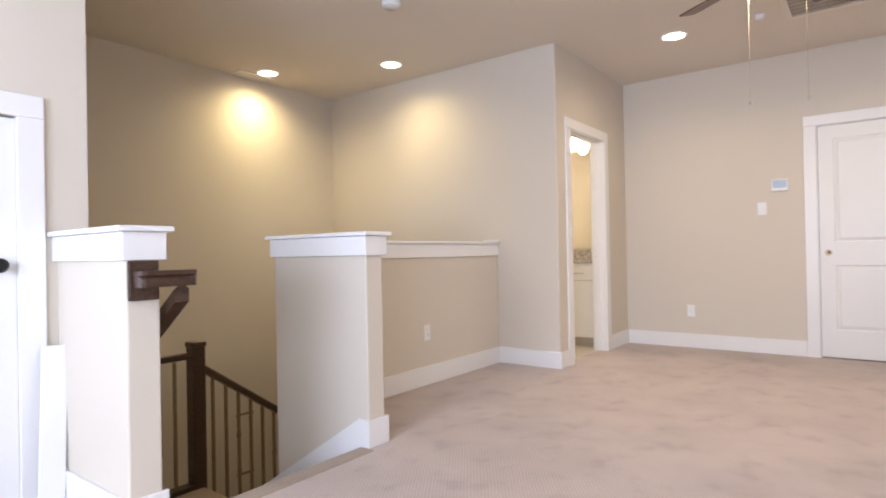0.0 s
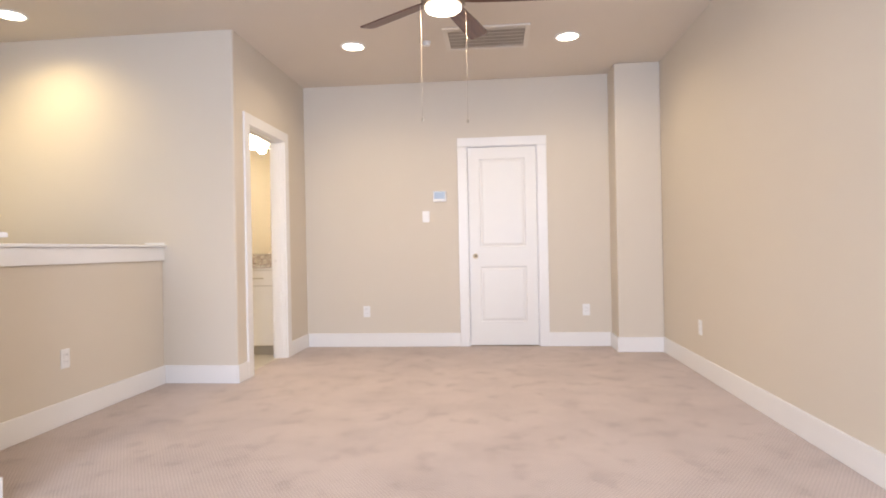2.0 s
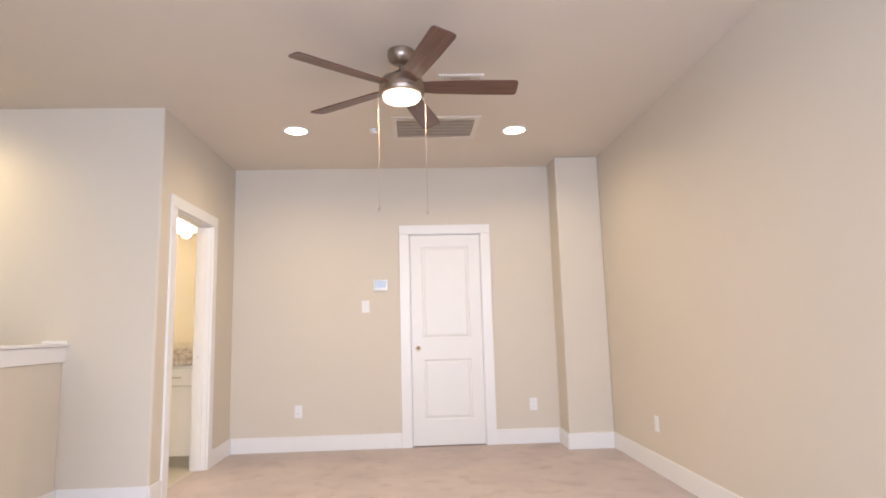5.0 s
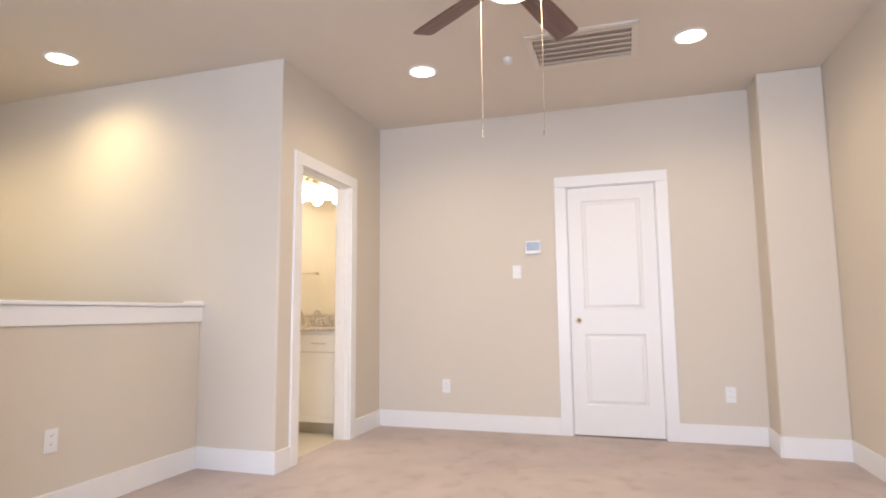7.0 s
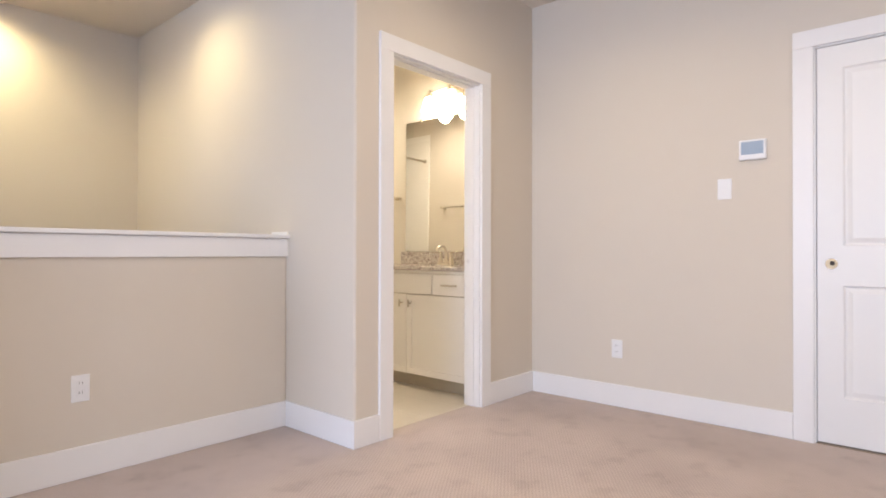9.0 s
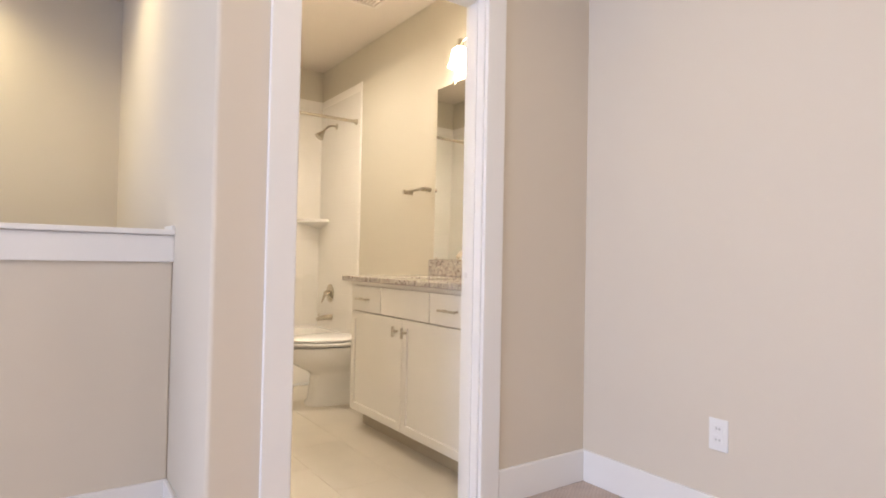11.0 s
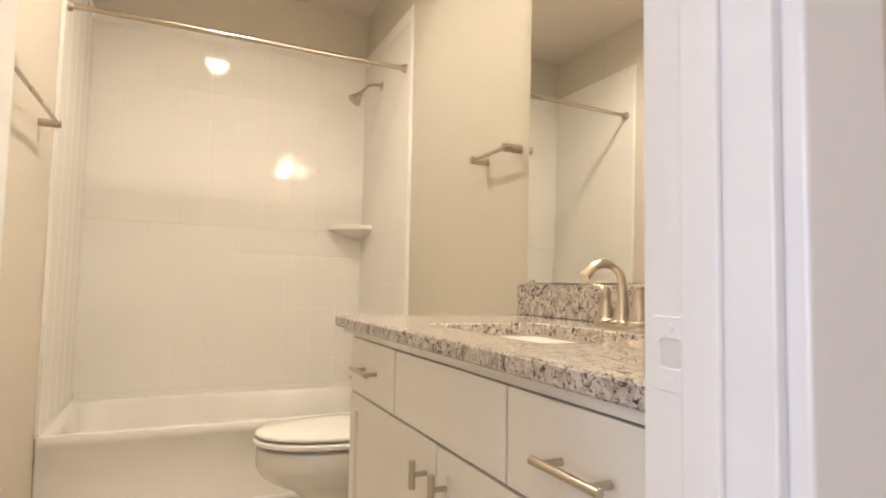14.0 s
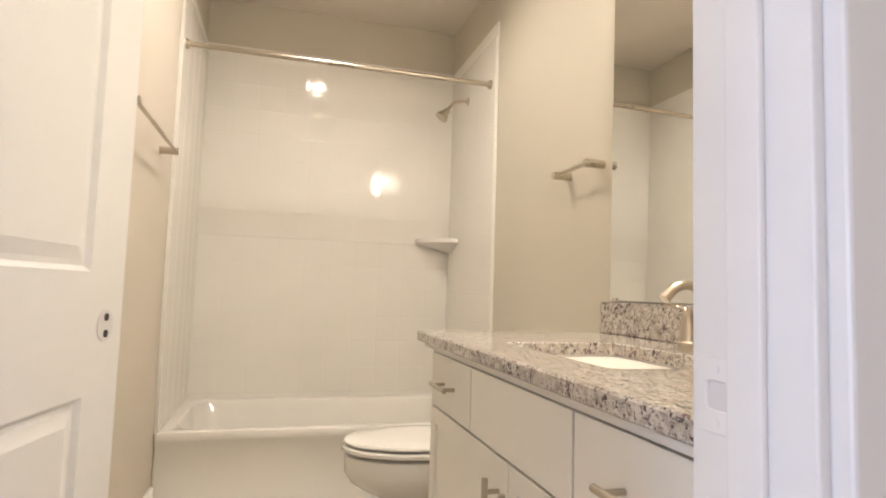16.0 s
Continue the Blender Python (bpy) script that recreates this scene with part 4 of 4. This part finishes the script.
part("seat", lofted(bmesh.new(), [oval(-0.475, 0.172, 0.300, 0.20, 0.398), oval(-0.475, 0.183, 0.314, 0.20, 0.400), oval(-0.475, 0.189, 0.321, 0.20, 0.406), oval(-0.475, 0.189, 0.321, 0.20, 0.416), oval(-0.475, 0.184, 0.315, 0.20, 0.422), oval(-0.475, 0.170, 0.300, 0.19, 0.423)]), PORCELAIN, toilet, "closed white seat", True)
part("lid", lofted(bmesh.new(), [oval(-0.475, 0.172, 0.300, 0.20, 0.428), oval(-0.475, 0.181, 0.312, 0.20, 0.430), oval(-0.475, 0.183, 0.315, 0.20, 0.436), oval(-0.475, 0.180, 0.311, 0.20, 0.442), oval(-0.475, 0.166, 0.295, 0.19, 0.447), oval(-0.475, 0.10, 0.2, 0.14, 0.451), oval(-0.475, 0.03, 0.06, 0.05, 0.452)]), PORCELAIN, toilet, "closed white lid", True)
for s_ in (-1, 1):
    part("bolt_cap", turned(bmesh.new(), [(0.016, 0.0), (0.015, 0.01), (0.008, 0.018), (0.001, 0.02)], (s_ * 0.128, -0.30, 0.0), 14), PORCELAIN, toilet, "", True)
part("tank_shelf", B(-0.17, 0.17, -0.28, -0.02, 0.33, 0.385, bevel=0.02, segs=3), PORCELAIN, toilet, "", True)
part("tank", lofted(bmesh.new(), [[(x, y, z) for x, y, z in rounded(-w_, w_, -0.21 + d_, -0.02, 0.035, z)] for w_, d_, z in ((0.19, 0.02, 0.386), (0.205, 0.008, 0.45), (0.215, 0.0, 0.70))]), PORCELAIN, toilet, "", True)
part("tank_lid", lofted(bmesh.new(), [rounded(-0.222, 0.222, -0.222, -0.012, 0.035, z) for z in (0.701, 0.725)] + [rounded(-0.215, 0.215, -0.215, -0.018, 0.035, 0.735)]), PORCELAIN, toilet, "", True)
part("flush_lever", tube(bmesh.new(), [(-0.16, -0.215, 0.655), (-0.16, -0.235, 0.655), (-0.10, -0.238, 0.65)], 0.007), CHROME, toilet, "", True)
valve = holder("supply_valve", (-3.98, BY1, 0.18), "small chrome water supply stop valve", "valve")
part("stem", rod(bmesh.new(), (0, 0, 0), (0, -0.06, 0), 0.008), CHROME, valve, "", True)
part("hose", tube(bmesh.new(), [(0, -0.055, 0.0), (0.0, -0.065, 0.08), (0.04, -0.09, 0.2)], 0.005), CHROME, valve, "", True)

# bathtub
TX, TZ = -4.34, 0.35
tub = holder("bathtub", (0, 0, 0), "glossy white alcove bathtub with plain apron", "bathtub")
bm = bmesh.new()
def tubring(x0, x1, y0, y1, r, z):
    return rounded(x0, x1, y0, y1, r, z, 6)
x0, x1, y0, y1 = BX0 + 0.012, TX, BY0 + 0.0008, BY1 - 0.0008
part("shell", lofted(bm, [tubring(x0 + 0.11, x1 - 0.14, y0 + 0.13, y1 - 0.13, 0.12, 0.06), tubring(x0 + 0.09, x1 - 0.12, y0 + 0.09, y1 - 0.09, 0.13, 0.12), tubring(x0 + 0.07, x1 - 0.09, y0 + 0.07, y1 - 0.07, 0.12, TZ - 0.02), tubring(x0 + 0.06, x1 - 0.075, y0 + 0.06, y1 - 0.06, 0.12, TZ - 0.004), tubring(x0 + 0.03, x1 - 0.03, y0 + 0.03, y1 - 0.03, 0.03, TZ + 0.002), tubring(x0, x1 - 0.006, y0, y1, 0.012, TZ), tubring(x0, x1, y0, y1, 0.012, TZ - 0.012), tubring(x0, x1, y0, y1, 0.012, TZ - 0.04), tubring(x0, x1 - 0.012, y0, y1, 0.012, TZ - 0.06), tubring(x0, x1 - 0.012, y0, y1, 0.012, 0.06), tubring(x0, x1, y0, y1, 0.012, 0.03), tubring(x0, x1, y0, y1, 0.012, 0.0)], close=False), ACRYLIC, tub, "", True)
lp = tubring(x0 + 0.11, x1 - 0.14, y0 + 0.13, y1 - 0.13, 0.12, 0.06)
bm = bmesh.new()
bm.faces.new([bm.verts.new(p) for p in lp])
part("tub_floor", bm, ACRYLIC, tub)
part("overflow_plate", turned(bmesh.new(), [(0.035, 0.0), (0.035, 0.004), (0.028, 0.008), (0.001, 0.009)], (-4.80, y1 - 0.072, 0.26), 24, "Y"), NICKEL, tub, "", True)
base_mold = thing("floor_bead", B(TX + 0.001, TX + 0.016, BY0, BY1 - 0.01, 0, 0.022, bevel=0.006), TRIM, "white quarter round bead along the tub foot", "trim")

# shower fittings
sh = holder("shower", (-4.80, BY1 - 0.012, 2.145), "brushed nickel shower head on a bent arm", "shower head")
part("flange", turned(bmesh.new(), [(0.028, 0.0), (0.027, 0.006), (0.014, 0.012)], (0, 0, 0), 24, "Y"), NICKEL, sh, "", True)
part("arm", tube(bmesh.new(), [(0, 0, 0), (0, -0.05, 0.0), (0, -0.085, -0.012), (0, -0.112, -0.042), (0, -0.125, -0.06)], 0.0095), NICKEL, sh, "", True)
bm = turned(bmesh.new(), [(0.012, 0.0), (0.02, -0.012), (0.018, -0.022), (0.038, -0.062), (0.040, -0.072), (0.030, -0.074)], (0, 0, 0), 26)
bmesh.ops.transform(bm, matrix=pose(0, -0.125, -0.06, -38, 0, 0), verts=bm.verts)
part("head", bm, NICKEL, sh, "flared spray head", True)
vt = holder("tub_valve", (-4.86, BY1 - 0.012, 0.67), "round brushed nickel tub valve with lever", "valve trim")
part("escutcheon", turned(bmesh.new(), [(0.082, 0.0), (0.080, 0.008), (0.05, 0.014), (0.028, 0.018)], (0, 0, 0), 36, "Y"), NICKEL, vt, "", True)
part("hub", turned(bmesh.new(), [(0.026, 0.016), (0.022, 0.05), (0.016, 0.06)], (0, 0, 0), 24, "Y"), NICKEL, vt, "", True)
part("lever", tube(bmesh.new(), [(0, -0.05, 0.0), (0.0, -0.062, -0.03), (0.0, -0.075, -0.07), (0, -0.085, -0.085)], [0.012, 0.010, 0.008, 0.006]), NICKEL, vt, "", True)
sp = holder("tub_spout", (-4.82, BY1 - 0.012, 0.46), "brushed nickel tub spout", "tub spout")
part("body", tube(bmesh.new(), [(0, 0, 0), (0, -0.05, 0.0), (0, -0.11, -0.006), (0, -0.14, -0.014)], [0.027, 0.025, 0.022, 0.018], 20), NICKEL, sp, "", True)
part("diverter", rod(bmesh.new(), (0, -0.12, 0.015), (0, -0.12, 0.04), 0.006), NICKEL, sp, "", True)
cr = holder("shower_rod", (-4.40, BY0, 2.112), "brushed nickel shower curtain rod with end flanges", "shower rod")
part("rod", rod(bmesh.new(), (0, 0.012, 0), (0, BY1 - BY0 - 0.012, 0), 0.0125, segs=20), NICKEL, cr, "", True)
for yy, d in ((0.012, 1), (BY1 - BY0 - 0.012, -1)):
    part("flange", rod(bmesh.new(), (0, yy, 0), (0, yy + d * 0.022, 0), 0.027, 0.02, 24), NICKEL, cr, "", True)

# ---- tile pieces: tub surround and bathroom floor ----
SX_BACK, PROUD, TOPZ, TS = BX0 + 0.004, 0.028, 2.435, 0.1524
surr = holder("tub_surround", (0, 0, 0), "glossy white square tile tub surround with corner shelf", "tub surround")
part("backer", B(BX0 + 0.0005, BX0 + 0.010, BY0, BY1, TZ, TOPZ - 0.004), SURROUND_GROUT, surr)
part("backer", B(BX0 + 0.010, -4.332, BY1 - 0.010, BY1 - 0.0005, TZ, TOPZ - 0.004), SURROUND_GROUT, surr)
part("backer", B(BX0 + 0.010, -4.332, BY0 + 0.0005, BY0 + 0.010, TZ, TOPZ - 0.004), SURROUND_GROUT, surr)
def tile_mesh(name, w, h, d, material, g=0.0, e=0.006):
    bm = bmesh.new()
    w, h = w - 2 * g, h - 2 * g
    def loop(i, y):
        return [(-w / 2 + i, y, -h / 2 + i), (w / 2 - i, y, -h / 2 + i), (w / 2 - i, y, h / 2 - i), (-w / 2 + i, y, h / 2 - i)]
    lofted(bm, [loop(0, 0.0)] + [loop(e * k, -d + 0.0008 * (1 - k) ** 2) for k in (0, 0.18, 0.36, 0.54, 0.76, 1.0)])
    return mesh_of(name, bm, material)

rows = 14
z_first = 1.290 - 6 * TS
back_n = 10
bw = (BY1 - BY0 - 0.024) / back_n
back_tile, side_tile = tile_mesh("tile", bw, TS, 0.008, SURROUND), tile_mesh("tile", 0.1625, TS, 0.006, SURROUND)
rng = random.Random(7)
for j in range(rows):
    zc = z_first + (j + 0.5) * TS
    if zc - TS / 2 < TZ - 0.04 or zc + TS / 2 > TOPZ + 0.03:
        continue
    for i in range(back_n):
        yc = BY0 + 0.012 + (i + 0.5) * bw
        o = new("tile", back_tile)
        o.parent = surr
        tilt = 6.0 if j == 5 else 0.0
        depth = 0.010 if j < 5 else (0.018 if j == 5 else 0.026)
        o.matrix_local = pose(BX0 + depth, yc, zc, 0, 0, 90) @ pose(0, 0, 0, tilt + rng.uniform(-0.025, 0.025), 0, rng.uniform(-0.025, 0.025))
    for i in range(5):
        xc = BX0 + 0.011 + (i + 0.5) * 0.1625
        for yy, rz in ((BY1 - 0.010, 0), (BY0 + 0.010, 180)):
            o = new("tile", side_tile)
            o.parent = surr
            o.matrix_local = pose(xc, yy, zc, 0, 0, rz) @ pose(0, 0, 0, rng.uniform(-0.025, 0.025), 0, rng.uniform(-0.025, 0.025))
for cx0, cx1, cy0, cy1 in ((BX0 + 0.0105, BX0 + 0.019, BY0 + 0.010, BY1 - 0.010), (BX0 + 0.019, -4.346, BY1 - 0.017, BY1 - 0.0105), (BX0 + 0.019, -4.346, BY0 + 0.0105, BY0 + 0.017)):
    part("bottom_bead", B(cx0, cx1, cy0, cy1, TZ - 0.004, 0.3755), ACRYLIC, surr)
part("ledge_fill", B(BX0 + 0.0105, BX0 + 0.026, BY0 + 0.011, BY1 - 0.011, 1.29, TOPZ - 0.004), SURROUND_GROUT, surr)
bm = bmesh.new()
qr = [(0, 0)] + [(0.225 * math.cos(radians(a)), -0.225 * math.sin(radians(a))) for a in range(0, 91, 10)]
lofted(bm, [[(BX0 + 0.012 + x * s_, BY1 - 0.014 + y * s_, z) for x, y in qr] for s_, z in ((0.15, 1.245), (0.45, 1.27), (0.85, 1.29), (1.0, 1.303), (1.0, 1.322), (0.97, 1.328))])
part("corner_shelf", bm, ACRYLIC, surr, "moulded white corner shelf", True)
for yy in (BY0 + 0.005, BY1 - 0.005):
    part("edge_trim", B(-4.345, -4.331, yy - 0.005, yy + 0.005, TZ, TOPZ, bevel=0.003), ACRYLIC, surr)

y_joint = 5.525
def cut_tile(x0, x1, y0, y1):
    return mesh_of("floor_tile", B(x0, x1, y0, y1, -0.0035, 0.0, bevel=0.0005, segs=1), FLOOR_TILE)

for r in range(-2, 4):
    y0, y1 = max(BY0 + 0.001, y_joint + r * 0.305 + 0.0006), min(BY1 - 0.001, y_joint + (r + 1) * 0.305 - 0.0006)
    if y1 - y0 < 0.02:
        continue
    x = -5.4 + (r % 2) * 0.305
    while x < -1.97:
        a, b_ = max(TX - 0.05, x + 0.0006), min(-1.967, x + 0.61 - 0.0006)
        if b_ - a > 0.02:
            ya, yb = (max(y0, DY0), min(y1, DY1)) if a > -2.0 else (y0, y1)
            if yb - ya > 0.02:
                o = new("floor_tile", cut_tile(a, b_, ya, yb))
                o.parent = bath_floor
        x += 0.61
